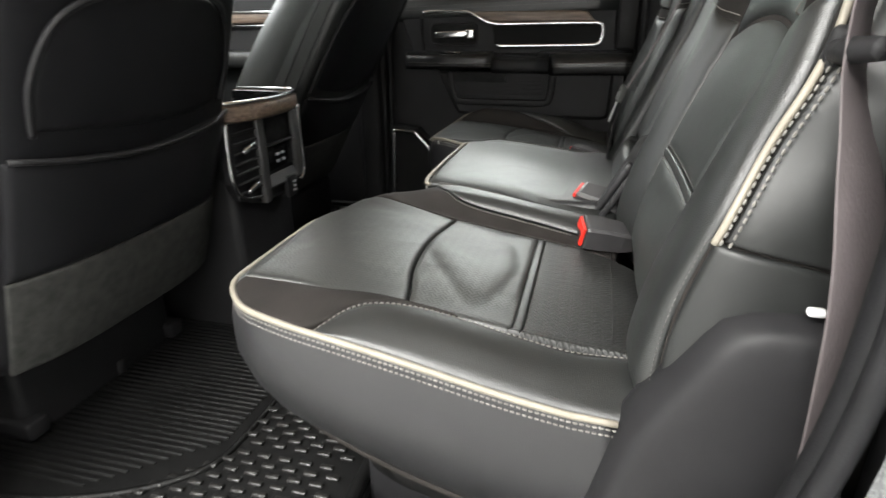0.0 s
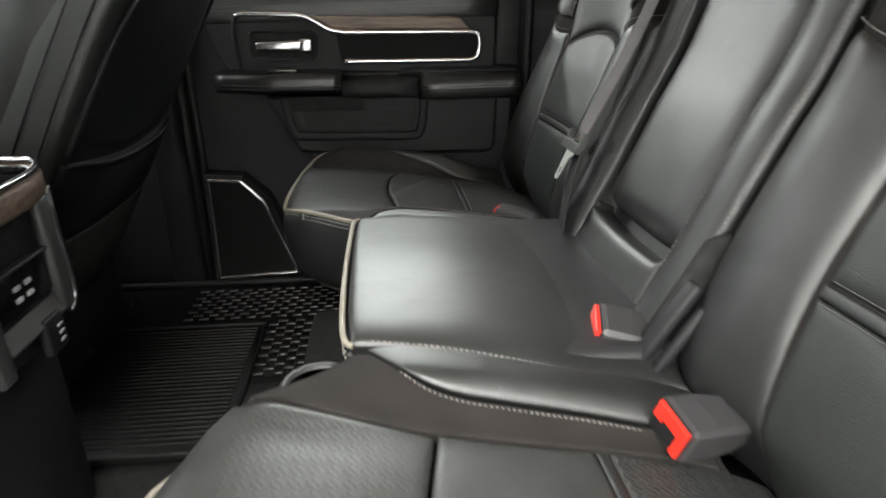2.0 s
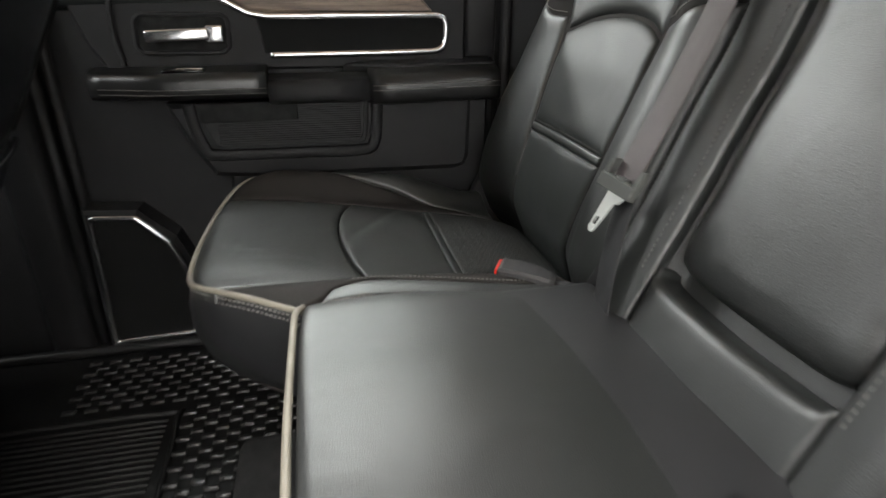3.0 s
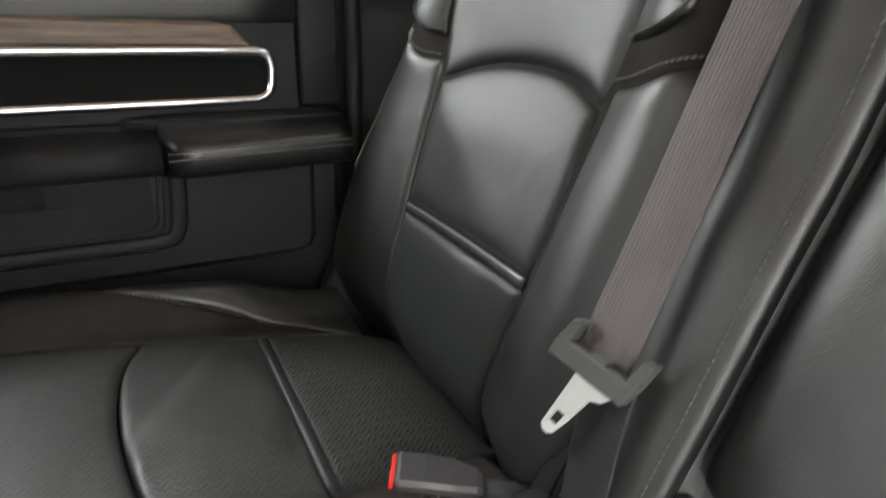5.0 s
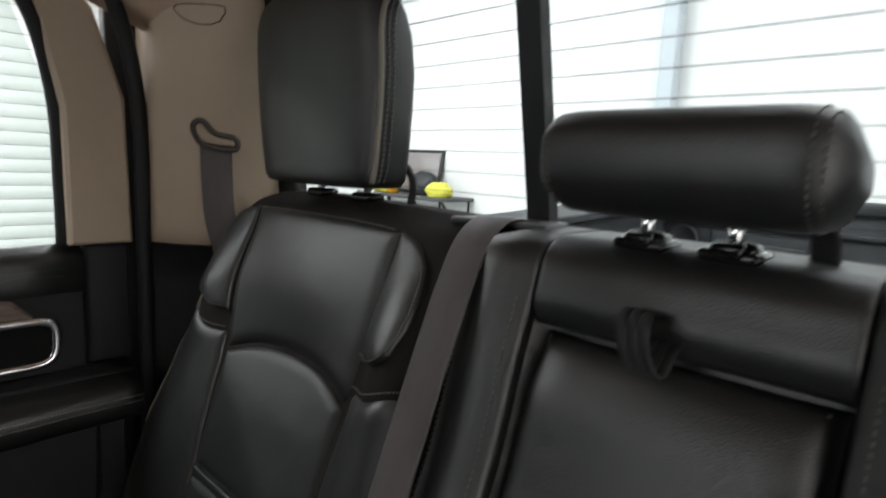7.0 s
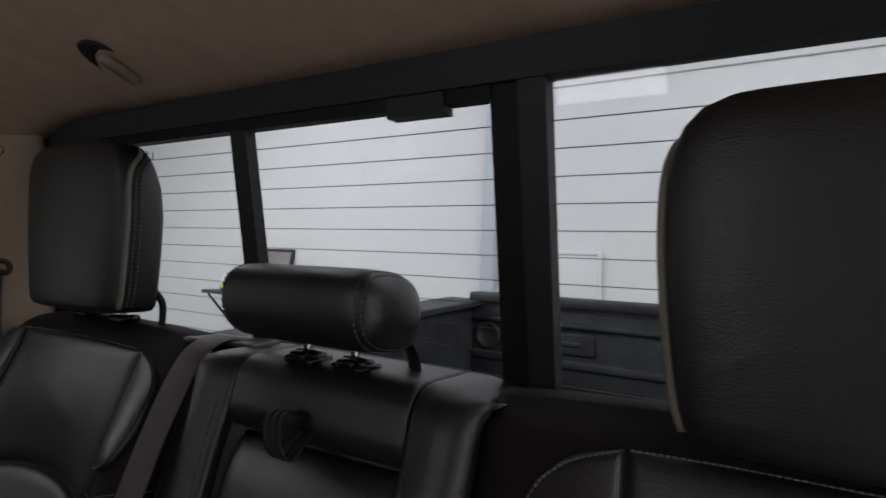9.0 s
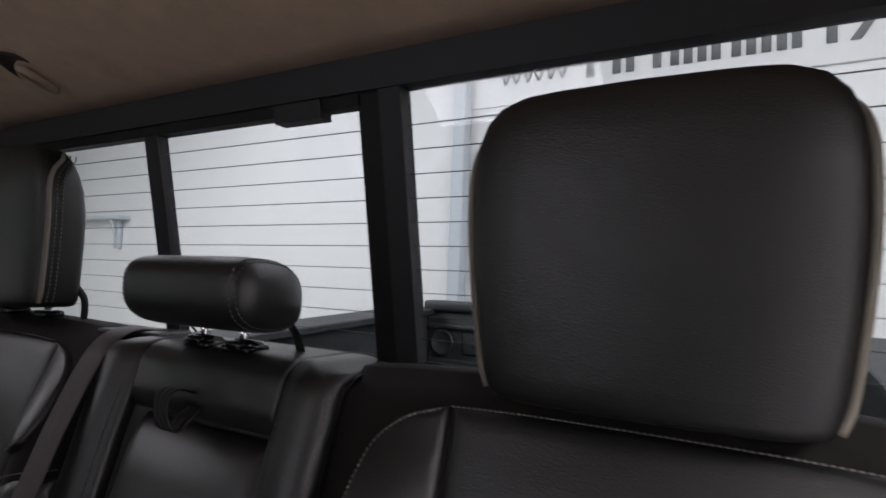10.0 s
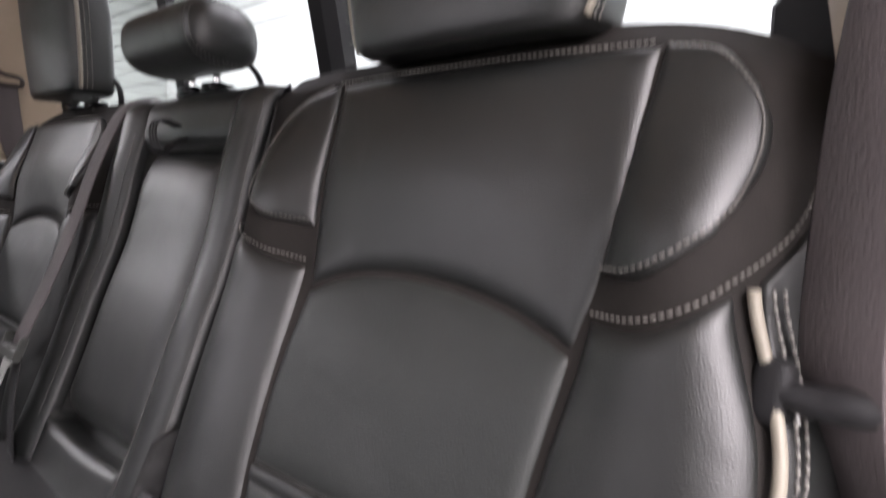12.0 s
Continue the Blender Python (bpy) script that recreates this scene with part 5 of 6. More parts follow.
    for e in (-1, 1):
        part("post", tube([(0.668, yc + e * 0.052, 0.885), (0.668, yc + e * 0.052, 0.95)], 0.0065, 12), SHINY, head, "polished steel headrest post")
        part("post_bezel", rbox(0.034, 0.032, 0.012, 0.005, 3, pose(0.668, yc + e * 0.052, 0.916)), GLOSS, head)
    part("tether_strap", tube(curve([(0.672, yc - s * 0.110, 0.965), (0.684, yc - s * 0.116, 0.945), (0.688, yc - s * 0.114, 0.925), (0.69, yc - s * 0.108, 0.905)], 20), 0.005, 6), DARKWEB, head)
    return seat


rear_seat(-1, "black leather rear seat by the open door, cream piping")
rear_seat(1, "black leather rear seat by the closed door, cream piping")

# ---- the middle seat ----
mid = thing("bench_seat", (0.25, 0.0, 0.0), "black leather middle rear seat with folded armrest and small headrest", "seat")
MIDSIDE = table([(0.0, 0.0), (0.09, 0.002), (0.125, 0.0), (0.155, -0.010), (0.180, -0.007), (0.194, 0.006), (0.202, 0.03)])


def over_top(t, x_at, foot=0.880, r=0.024):
    """Height and depth along a backrest profile that rolls over at its top; t is the way along it."""
    if t <= foot:
        return x_at(t), t
    a = (t - foot) / r
    if a < math.pi / 2:
        return x_at(foot) + r * (1 - math.cos(a)) + 0.33 * r * math.sin(a), foot + r * math.sin(a)
    return x_at(foot) + 1.33 * r + (t - foot - r * math.pi / 2), foot + r


def mid_surface():
    def point(y, t):
        x, z = over_top(t, MIDBACK)
        return Vector((x - 0.002 + MIDSIDE(abs(y)) * (1 if t < 0.9 else 0.5), y, z - (0.006 * smooth01((abs(y) - 0.15) / 0.04) if t > 0.9 else 0)))
    return lambda y, z: numeric(point, y, z, -1)


ms = mid_surface()
rings = []
for i in range(31):
    y = -0.197 + 0.394 * i / 30
    zt = 0.896
    ring = []
    for k in range(22):
        z = 0.30 + (zt - 0.022 - 0.30) * k / 21
        q, n = ms(y, z)
        ring.append(q - n * 0.007 + Vector((0.034 if z < 0.85 and abs(y) < 0.12 else 0, 0, 0)))
    last = ring[-1]
    for a in (25, 50, 75, 90):
        ring.append(Vector((last.x + 0.03 * math.sin(radians(a)) * 0.9, y, zt - 0.022 + 0.022 * math.sin(radians(a)))))
    ring += [Vector((0.70, y, zt)), Vector((0.750, y, zt - 0.010)), Vector((0.755, y, zt - 0.04)), Vector((0.70, y, 0.30))]
    rings.append(ring)
part("backrest_body", closed_loft(rings), LEATHER, mid)
def arm_surface():
    def point(y, z):
        return Vector((MIDBACK(z) + 0.006 + 0.006 * smooth01((abs(y) - 0.08) / 0.04) + 0.024 * smooth01((0.50 - z) / 0.06) + 0.014 * smooth01((z - 0.765) / 0.08), y, z))
    return lambda y, z: numeric(point, y, z, -1)


asf = arm_surface()
part("folding_armrest", panel([(-0.1185, 0.470), (-0.08, 0.458), (0.08, 0.458), (0.1185, 0.470)], [(-0.117, 0.824), (0.117, 0.824)], [(-0.1185, 0.470), (-0.117, 0.824)], [(0.1185, 0.470), (0.117, 0.824)], asf, 18, 26, 0.016, 0.022, 0.004, True), LEATHER, mid, "folded-up padded leather armrest")
for e in (-1, 1):
    part("stitching", stitches(on_surface(asf, [(e * 0.108, 0.50), (e * 0.107, 0.82)], 60, -0.0035), 0.006, 0.004, 0.0008), DARKTHREAD, mid, kind="stuff")
part("lower_lip", panel([(-0.119, 0.34), (0.119, 0.34)], [(-0.119, 0.470), (-0.09, 0.457), (0.09, 0.457), (0.119, 0.470)], [(-0.119, 0.34), (-0.119, 0.470)], [(0.119, 0.34), (0.119, 0.470)], ms, 18, 14, 0.013, 0.013, 0.002, True, deep=0.03), LEATHER, mid)
def header_surface():
    """The pad over the armrest: its lower edge rolls back into the bay."""
    def point(y, t):
        p, n = ms(y, t)
        k = max(0.0, min(1.0, (0.858 - t) / 0.030))
        return p - n * 0.030 * (1 - math.sqrt(max(0.0, 1 - k * k)))
    return lambda y, t: numeric(point, y, t, -1)


hs = header_surface()
part("back_header", panel([(-0.1197, 0.829), (0.1197, 0.829)], [(-0.1197, 1.0), (0.1197, 1.0)], [(-0.1197, 0.829), (-0.1197, 1.0)], [(0.1197, 0.829), (0.1197, 1.0)], hs, 16, 30, 0.0035, 0.006, 0.002, True), LEATHER, mid, "padded leather header above the armrest")
for e in (-1, 1):
    q = panel([(0.1207, 0.34), (0.196, 0.34)], [(0.1207, 1.0), (0.196, 1.0)], [(0.1207, 0.34), (0.1207, 1.0)], [(0.196, 0.34), (0.196, 1.0)], lambda a, b: ms(e * a, b), 14, 50, 0.006, 0.009, 0.002, e > 0)
    part("side_column", q, LEATHER, mid, "narrow stitched leather column")
    part("stitching", stitches(on_surface(ms, [(e * 0.188, 0.40), (e * 0.188, 0.88)], 80, 0.0016), 0.0060, 0.0042, 0.0007), DARKTHREAD, mid, kind="stuff")
    part("stitching", stitches(on_surface(ms, [(e * 0.133, 0.46), (e * 0.133, 0.85)], 80, 0.0016), 0.0065, 0.0044, 0.0008), DARKTHREAD, mid, kind="stuff")
# pull strap: a bundled loop
for k in range(3):
    o = 0.0085 * (k - 1)
    part("pull_strap", ribbon(curve([(0.624, 0.012 + o, 0.856), (0.600, 0.011 + o, 0.864), (0.587, 0.009 + o, 0.858), (0.583, 0.006 + o, 0.844), (0.585, 0.001 + o, 0.828), (0.593, -0.003 + o, 0.823), (0.606, -0.003 + o, 0.834), (0.622, -0.003 + o, 0.842)], 36), (0.15, 1, 0), 0.0095, 0.0025), DARKWEB, mid, "black looped pull strap")
# top slot plate for the belt
slot = part("belt_slot", rbox(0.058, 0.112, 0.007, 0.003, 3, pose(0.690, 0.206, 0.9045, 0, 0, 10)), GREYPLASTIC, mid, "grey plastic belt slot plate")
part("slot_mouth", rbox(0.018, 0.072, 0.004, 0.0018, 2, pose(0.690, 0.206, 0.9068, 0, 0, 10)), RUBBER, slot)
# small headrest
rings = []
for i in range(25):
    t = -1 + 2 * i / 24
    y = 0.002 + t * 0.108
    k = (1 - abs(t) ** 11) ** 0.5 if abs(t) < 1 else 0.0
    k = max(0.30, k)
    ring = []
    for j in range(28):
        a = 2 * math.pi * j / 28
        ca, sa = math.cos(a), math.sin(a)
        ring.append(Vector((0.634 + math.copysign(abs(ca) ** 0.75, ca) * 0.050 * (0.35 + 0.65 * k), y, 0.9685 + math.copysign(abs(sa) ** 0.7, sa) * 0.0405 * k - 0.006 * ca)))
    rings.append(ring)
mh = part("headrest", closed_loft(rings), LEATHER, mid, "low pillow-shaped black leather headrest")
for e in (-1, 1):
    for d in (0.0, 0.007):
        t = e * (0.088 + d) / 0.108
        k = (1 - abs(t) ** 11) ** 0.5
        loop = []
        for j in range(40):
            a = 2 * math.pi * j / 40
            ca, sa = math.cos(a), math.sin(a)
            loop.append(Vector((0.634 + math.copysign(abs(ca) ** 0.75, ca) * 0.0502 * (0.35 + 0.65 * k), 0.002 + e * (0.088 + d), 0.9685 + math.copysign(abs(sa) ** 0.7, sa) * 0.0408 * k - 0.006 * ca)))
        part("stitching", stitches(loop + loop[:1], 0.006, 0.0042, 0.0008), DARKTHREAD, mh, kind="stuff")
    part("post", tube([(0.660, 0.004 + e * 0.034, 0.895), (0.656, 0.004 + e * 0.034, 0.945)], 0.0055, 12), SHINY, mh, "polished steel headrest post")
    part("post_bezel", join(rbox(0.036, 0.044, 0.009, 0.004, 3, pose(0.660, 0.004 + e * 0.034, 0.906)), rbox(0.026, 0.034, 0.016, 0.006, 3, pose(0.663, 0.004 + e * 0.034, 0.908, 0, 10, 0)), rbox(0.012, 0.022, 0.010, 0.003, 2, pose(0.645, 0.004 + e * 0.034, 0.911, 0, -14, 0))), GLOSS, mh)
part("tether_strap", ribbon(curve([(0.675, -0.070, 0.945), (0.69, -0.078, 0.925), (0.70, -0.080, 0.895)], 14), (0.3, 1, 0), 0.022, 0.003), DARKWEB, mh)

# middle cushion
MIDTOP = table([(0.07, 0.420), (0.10, 0.427), (0.20, 0.424), (0.34, 0.404), (0.46, 0.392)])


def mid_cushion():
    def point(x, y):
        return Vector((x, y, MIDTOP(x) - 0.012 * smooth01((abs(y) - 0.17 - 0.10 * (x - 0.1)) / 0.06)))
    return lambda y, x: numeric(point, x, y, 1)


mc = mid_cushion()
edge = [(-0.202, 0.100), (-0.190, 0.090), (-0.12, 0.085), (0.0, 0.083), (0.12, 0.085), (0.190, 0.088), (0.204, 0.096)]
part("cushion_top", panel([(-0.202, 0.092), (-0.1, 0.086), (0.1, 0.086), (0.202, 0.092)], [(-0.264, 0.45), (0.264, 0.45)], [(-0.202, 0.092), (-0.214, 0.16), (-0.238, 0.30), (-0.264, 0.45)], [(0.202, 0.092), (0.214, 0.16), (0.238, 0.30), (0.264, 0.45)], mc, 24, 22, 0.007, 0.015, 0.004, True), LEATHER, mid, "smooth black leather middle cushion")
for e in (-1, 1):
    part("stitching", stitches(on_surface(mc, [(e * 0.201, 0.115), (e * 0.209, 0.16), (e * 0.233, 0.30), (e * 0.254, 0.41)], 70, -0.0005), 0.0062, 0.0044, 0.0010), THREAD, mid, kind="stuff")
lip = [Vector((x, y, MIDTOP(x) - 0.012 * smooth01((abs(y) - 0.17 - 0.10 * (x - 0.1)) / 0.06) - 0.004)) for y, x in [(q.x, q.y) for q in curve([(a, b, 0) for a, b in edge], 40)]]
part("piping", tube([q + Vector((-0.003, 0, 0)) for q in lip], 0.0038, 8), PIPING, mid, "cream piping")
for d in (0.0115, 0.019):
    part("stitching", stitches([q + Vector((-0.0045, 0, -d)) for q in lip], 0.0075, 0.0052, 0.0013), THREAD, mid, kind="stuff")
part("cushion_body", box(0.087, 0.46, -0.225, 0.225, 0.27, 0.404, 0.016, 3), SIDE, mid)
part("storage_bin", box(0.0, 0.42, -0.185, 0.205, 0.03, 0.252, 0.02, 3), CARPET, mid, "black carpeted bin below the middle cushion")
ring_ = lathe([(0.001, -0.045), (0.047, -0.045), (0.050, 0.0), (0.052, 0.010), (0.047, 0.016), (0.041, 0.013), (0.040, -0.036), (0.001, -0.037)], 28, Matrix.Translation((0.046, -0.116, 0.297)))
cup = part("cup_tray", box(-0.008, 0.085, -0.185, -0.03, 0.246, 0.260, 0.006, 3), PLASTIC, mid)
part("cup_ring", ring_, GREYPLASTIC, cup, "grey cup holder ring")
# added black lining: paints the shade that the shallow cup lacks
part("cup_well_shade", lathe([(0.0405, 0.010), (0.0393, -0.0355), (0.001, -0.0362), (0.001, -0.0345), (0.0380, -0.0340), (0.0392, 0.010)], 28, Matrix.Translation((0.046, -0.116, 0.297))), CARPET, cup, "dark lining added for the shade in the cup well")

# ---- belts, buckles ----
def buckle(x, y, z, yaw, pitch, label, strap_to, size=1.0, lean=0):
    m = pose(x, y, z, lean, pitch, yaw) @ Matrix.Scale(size, 4)
    b = thing("belt_buckle", (x, y, z - 0.02), label, "buckle", "belt buckles")
    rings = []
    for px, hy, z0, z1 in ((0.0, 0.0235, -0.0165, 0.0215), (0.004, 0.0250, -0.0180, 0.0232), (0.03, 0.0252, -0.0175, 0.0240), (0.062, 0.0235, -0.016, 0.0215), (0.086, 0.0185, -0.013, 0.0165), (0.093, 0.0140, -0.010, 0.0125)):
        e = 0.0045 if px > 0 else 0.003
        rings.append([m @ Vector((px, py, pz)) for py, pz in ((-hy + e, z0), (hy - e, z0), (hy, z0 + e), (hy, z1 - e), (hy - e, z1), (-hy + e, z1), (-hy, z1 - e), (-hy, z0 + e))])
    part("housing", closed_loft(rings), BUCKLE, b, "dark grey plastic buckle housing", smooth=False)
    part("mouth", rbox(0.004, 0.044, 0.034, 0.002, 2, m @ pose(-0.0005, 0, 0.0025)), RUBBER, b, "dark tongue slot")
    red = [(-0.0210, 0.0190), (0.0210, 0.0190), (0.0210, 0.0015), (0.0080, 0.0015), (0.0080, 0.0055), (-0.0120, 0.0055), (-0.0120, -0.0125), (-0.0210, -0.0125)]
    vf = prism(red, "x", -0.0065, 0.002, 0.0012)
    part("release_button", move(vf, m), RED, b, "red release button", smooth=False)
    p0 = m @ Vector((0.088, 0, 0.0))
    q = Vector(strap_to)
    part("strap", ribbon(curve([p0, p0.lerp(q, 0.5) + Vector((0, 0, 0.004)), q], 12), m.to_3x3() @ Vector((0, 1, 0)), 0.026, 0.004), DARKWEB, b)
    return b


buckle(0.3925, -0.328, 0.384, 14, 10, "dark belt buckle with red button on the open-door cushion", (0.52, -0.28, 0.375), 1.0, 14)
buckle(0.380, -0.163, 0.393, -14, 12, "dark seat belt buckle with red button on the middle cushion", (0.50, -0.185, 0.370), 1.18, 10)
buckle(0.352, 0.288, 0.388, -30, 4, "dark seat belt buckle with red button by the far cushion", (0.455, 0.215, 0.385), 0.80)

belt = thing("middle_seat_belt", (0.45, 0.17, 0.37), "grey-brown webbing belt with steel tongue hanging down the middle backrest", "seat belt")
web = curve([(0.692, 0.204, 0.906), (0.672, 0.202, 0.9105), (0.648, 0.200, 0.9065), (0.626, 0.199, 0.890), (0.604, 0.197, 0.856), (0.575, 0.194, 0.797), (0.545, 0.194, 0.72), (0.506, 0.187, 0.64), (0.470, 0.180, 0.575), (0.456, 0.178, 0.546)], 60)
part("webbing", ribbon(web, (0, 1, 0), 0.047, 0.0022), WEB, belt, "grey-brown ribbed webbing")
rib = []
for k in range(14):
    o = -0.0202 + k * 0.0031
    rib.append(tube([q + Vector((-0.0010, o, -0.0002)) for q in web[::2]], 0.0007, 4, caps=False))
part("weave_ribs", join(*rib), WEB, belt, kind="stuff")
# same belt as above; the black webbing puts its shade into the colour
part("lower_webbing", ribbon(curve([(0.458, 0.166, 0.548), (0.446, 0.163, 0.50), (0.436, 0.157, 0.44), (0.432, 0.152, 0.375)], 24), (0.12, 1, 0), 0.046, 0.0022), DARKWEB, belt, "lower belt webbing, its shade put into the colour")
def tongue(outline, a, b, r=0.001):
    """A plate in the tongue's own plane: (across, up) measures, leaning with the backrest."""
    vf = prism(outline, "x", a, b, r)
    up, out = Vector((0.26, -0.36, 0.93)), Vector((-0.96, 0.0, 0.27))
    return [Vector((0.447, 0.183, 0.534)) + Vector((0, v[1], 0)) + up * v[2] + out * v[0] for v in vf[0]], vf[1]


part("tongue_grip", join(tongue([(-0.036, 0.0), (0.036, 0.0), (0.037, 0.018), (-0.037, 0.018)], -0.006, 0.006, 0.002), tongue([(0.026, 0.016), (0.037, 0.016), (0.035, 0.034), (0.027, 0.038)], -0.006, 0.005, 0.002), tongue([(-0.027, 0.016), (-0.037, 0.016), (-0.036, 0.038), (-0.028, 0.036)], -0.006, 0.005, 0.002), tongue([(-0.01, 0.016), (0.006, 0.016), (0.006, 0.021), (-0.01, 0.021)], -0.004, 0.005, 0.001)), GRIP, belt, "dark grey plastic tongue grip", smooth=False)
part("tongue_blade", join(tongue([(0.0056, 0.002), (-0.0304, 0.002), (-0.0248, -0.0082), (-0.0176, -0.0116), (-0.0152, -0.0337), (0.0024, -0.0337), (0.0036, -0.0184)], 0.001, 0.004, 0.0006),
                          tongue([(-0.0152, -0.03413), (-0.0104, -0.03413), (-0.0104, -0.0507), (-0.012, -0.05325)], 0.001, 0.004, 0.0005), tongue([(-0.0024, -0.03413), (0.0024, -0.03413), (0.0008, -0.05155), (-0.0024, -0.0507)], 0.001, 0.004, 0.0005),
                          tongue([(-0.012, -0.05325), (-0.0104, -0.0456), (-0.0024, -0.0456), (0.0008, -0.05155), (-0.0032, -0.0558), (-0.0088, -0.0558)], 0.001, 0.0038, 0.0005)), STEEL, belt, "polished steel belt tongue with a square hole", smooth=False)

for s, lab in ((1, "grey seat belt on the far pillar with a beige guide"), (-1, "grey seat belt at the open door with a plastic guide")):
    sb = thing("side_seat_belt", (0.60, s * 0.74, 0.4), lab, "seat belt", "side seat belts")
    part("webbing", ribbon(curve([(0.604, s * 0.728, 0.975), (0.607, s * 0.732, 0.92), (0.613, s * 0.736, 0.86), (0.632, s * 0.735, 0.77), (0.65, s * 0.732, 0.60), (0.655, s * 0.735, 0.40)], 40) if s > 0 else
                           curve([(0.612, -0.80, 1.06), (0.594, -0.772, 0.95), (0.580, -0.761, 0.86), (0.571, -0.757, 0.75), (0.569, -0.760, 0.69), (0.579, -0.774, 0.630), (0.584, -0.799, 0.573), (0.586, -0.815, 0.52), (0.587, -0.822, 0.465), (0.588, -0.826, 0.38), (0.580, -0.834, 0.27)], 40),
                           (1, -s * 0.55, 0) if s > 0 else [(0.926 * c + 0.378 * math.sqrt(1 - c * c), -0.378 * c + 0.926 * math.sqrt(1 - c * c), 0) for c in [max(0.22, min(0.62, 0.22 + (k - 18) / 14)) for k in range(40)]], 0.047, 0.0022), WEB, sb)
    if s < 0:
        # raised ribs of the weave on the hanging strap
        low = curve([(0.584, -0.799, 0.573), (0.586, -0.815, 0.52), (0.587, -0.822, 0.465), (0.588, -0.826, 0.38), (0.580, -0.834, 0.27)], 24)
        part("weave_ribs", join(*[tube([q + Vector((0.870 * o - 0.0012, 0.492 * o - 0.0010, 0)) for q in low], 0.0005, 4, caps=False) for o in [-0.0202 + k * 0.0031 for k in range(14)]]), WEB, sb, kind="stuff")
    gz = 0.985 if s > 0 else 1.075
    gx, gy = (0.603, s * 0.729) if s > 0 else (0.612, s * 0.80)
    part("belt_guide", tube(curve([(gx - 0.026, gy + s * 0.010, gz + 0.004), (gx - 0.030, gy + s * 0.008, gz + 0.020), (gx - 0.018, gy + s * 0.002, gz + 0.026), (gx, gy - s * 0.004, gz + 0.008), (gx + 0.026, gy - s * 0.014, gz + 0.002), (gx + 0.030, gy - s * 0.014, gz - 0.012), (gx + 0.020, gy - s * 0.012, gz - 0.016), (gx - 0.016, gy + s * 0.002, gz - 0.010)], 40, True)[:-1], 0.0046, 8, True), BROWNPLASTIC if s > 0 else PLASTIC, sb)

hook = thing("belt_hook", (0.56, -0.73, 0.64), "dark grey plastic belt retaining hook on the backrest edge", "hook")
part("bar", join(rbox(0.016, 0.020, 0.036, 0.006, 3, pose(0.566, -0.731, 0.687, 0, 12, -20)), tube(curve([(0.565, -0.733, 0.688), (0.563, -0.750, 0.687), (0.564, -0.772, 0.689), (0.572, -0.797, 0.691)], 20), [0.0098 - 0.002 * abs(i - 10) / 10 for i in range(20)], 10)), SOFTDOOR, hook)
part("clip", tube(curve([(0.570, -0.742, 0.680), (0.571, -0.743, 0.668), (0.570, -0.744, 0.660)], 12), 0.003, 6), SHINY, hook, "small bright clip")

# side trim beside the near cushion, with its white stop
for s in (-1, 1):
    side = thing("seat_side_trim", (0.52, s * 0.76, 0.0), "dark moulded plastic trim beside the cushion and backrest", "trim", "seat side trims")
    sec = []
    line = [(0.385, 0.06), (0.408, 0.22), (0.432, 0.328), (0.452, 0.377), (0.475, 0.417), (0.497, 0.457), (0.509, 0.475), (0.524, 0.484), (0.545, 0.487), (0.578, 0.488), (0.62, 0.487)]
    for y, dx, dz in ((0.728, 0.016, -0.016), (0.742, 0.003, -0.003), (0.748, 0.0, 0.0), (0.755, 0.0, 0.0), (0.775, 0.002, -0.001), (0.792, 0.008, -0.006), (0.7975, 0.011, -0.009), (0.8005, 0.0145, -0.013), (0.8025, 0.019, -0.020), (0.804, 0.03, -0.036), (0.8055, 0.06, -0.08), (0.809, 0.11, -0.15), (0.813, 0.16, -0.22)):
        ring = [Vector((min(0.618, x + dx), s * y, max(0.06, z + dz))) for x, z in curve_2d(line, 26)]
        sec.append(ring + [Vector((0.62, s * y, 0.06))])
    part("moulding", closed_loft(sec), PLASTIC, side)
    part("stop", rbox(0.014, 0.010, 0.007, 0.003, 2, pose(0.577, s * 0.783, 0.4945)), WHITEBIT, side, "small white plastic stop")

# the slit between middle and outer backrests, with its plastic latches
for s in (-1, 1):
    lt = thing("seat_latch", (0.43, s * 0.225, 0.36), "black plastic latch strips in the slit between the backrests", "latch", "seat latches")
    back = 0.0 if s < 0 else 0.035
    part("strip", rbox(0.115, 0.022, 0.014, 0.005, 2, pose(0.436 + back, s * 0.214, 0.428, 0, -60, 0)), PLASTIC, lt)
    part("strip", rbox(0.10, 0.012, 0.012, 0.004, 2, pose(0.440 + back, s * 0.236, 0.415, 0, -60, 0)), PLASTIC, lt)
    part("web_gusset", prism([(0.40 + back, 0.37), (0.475 + back, 0.52), (0.50 + back, 0.53), (0.50 + back, 0.37)], "y", s * 0.194, s * 0.206, 0.003), CARPET, lt)

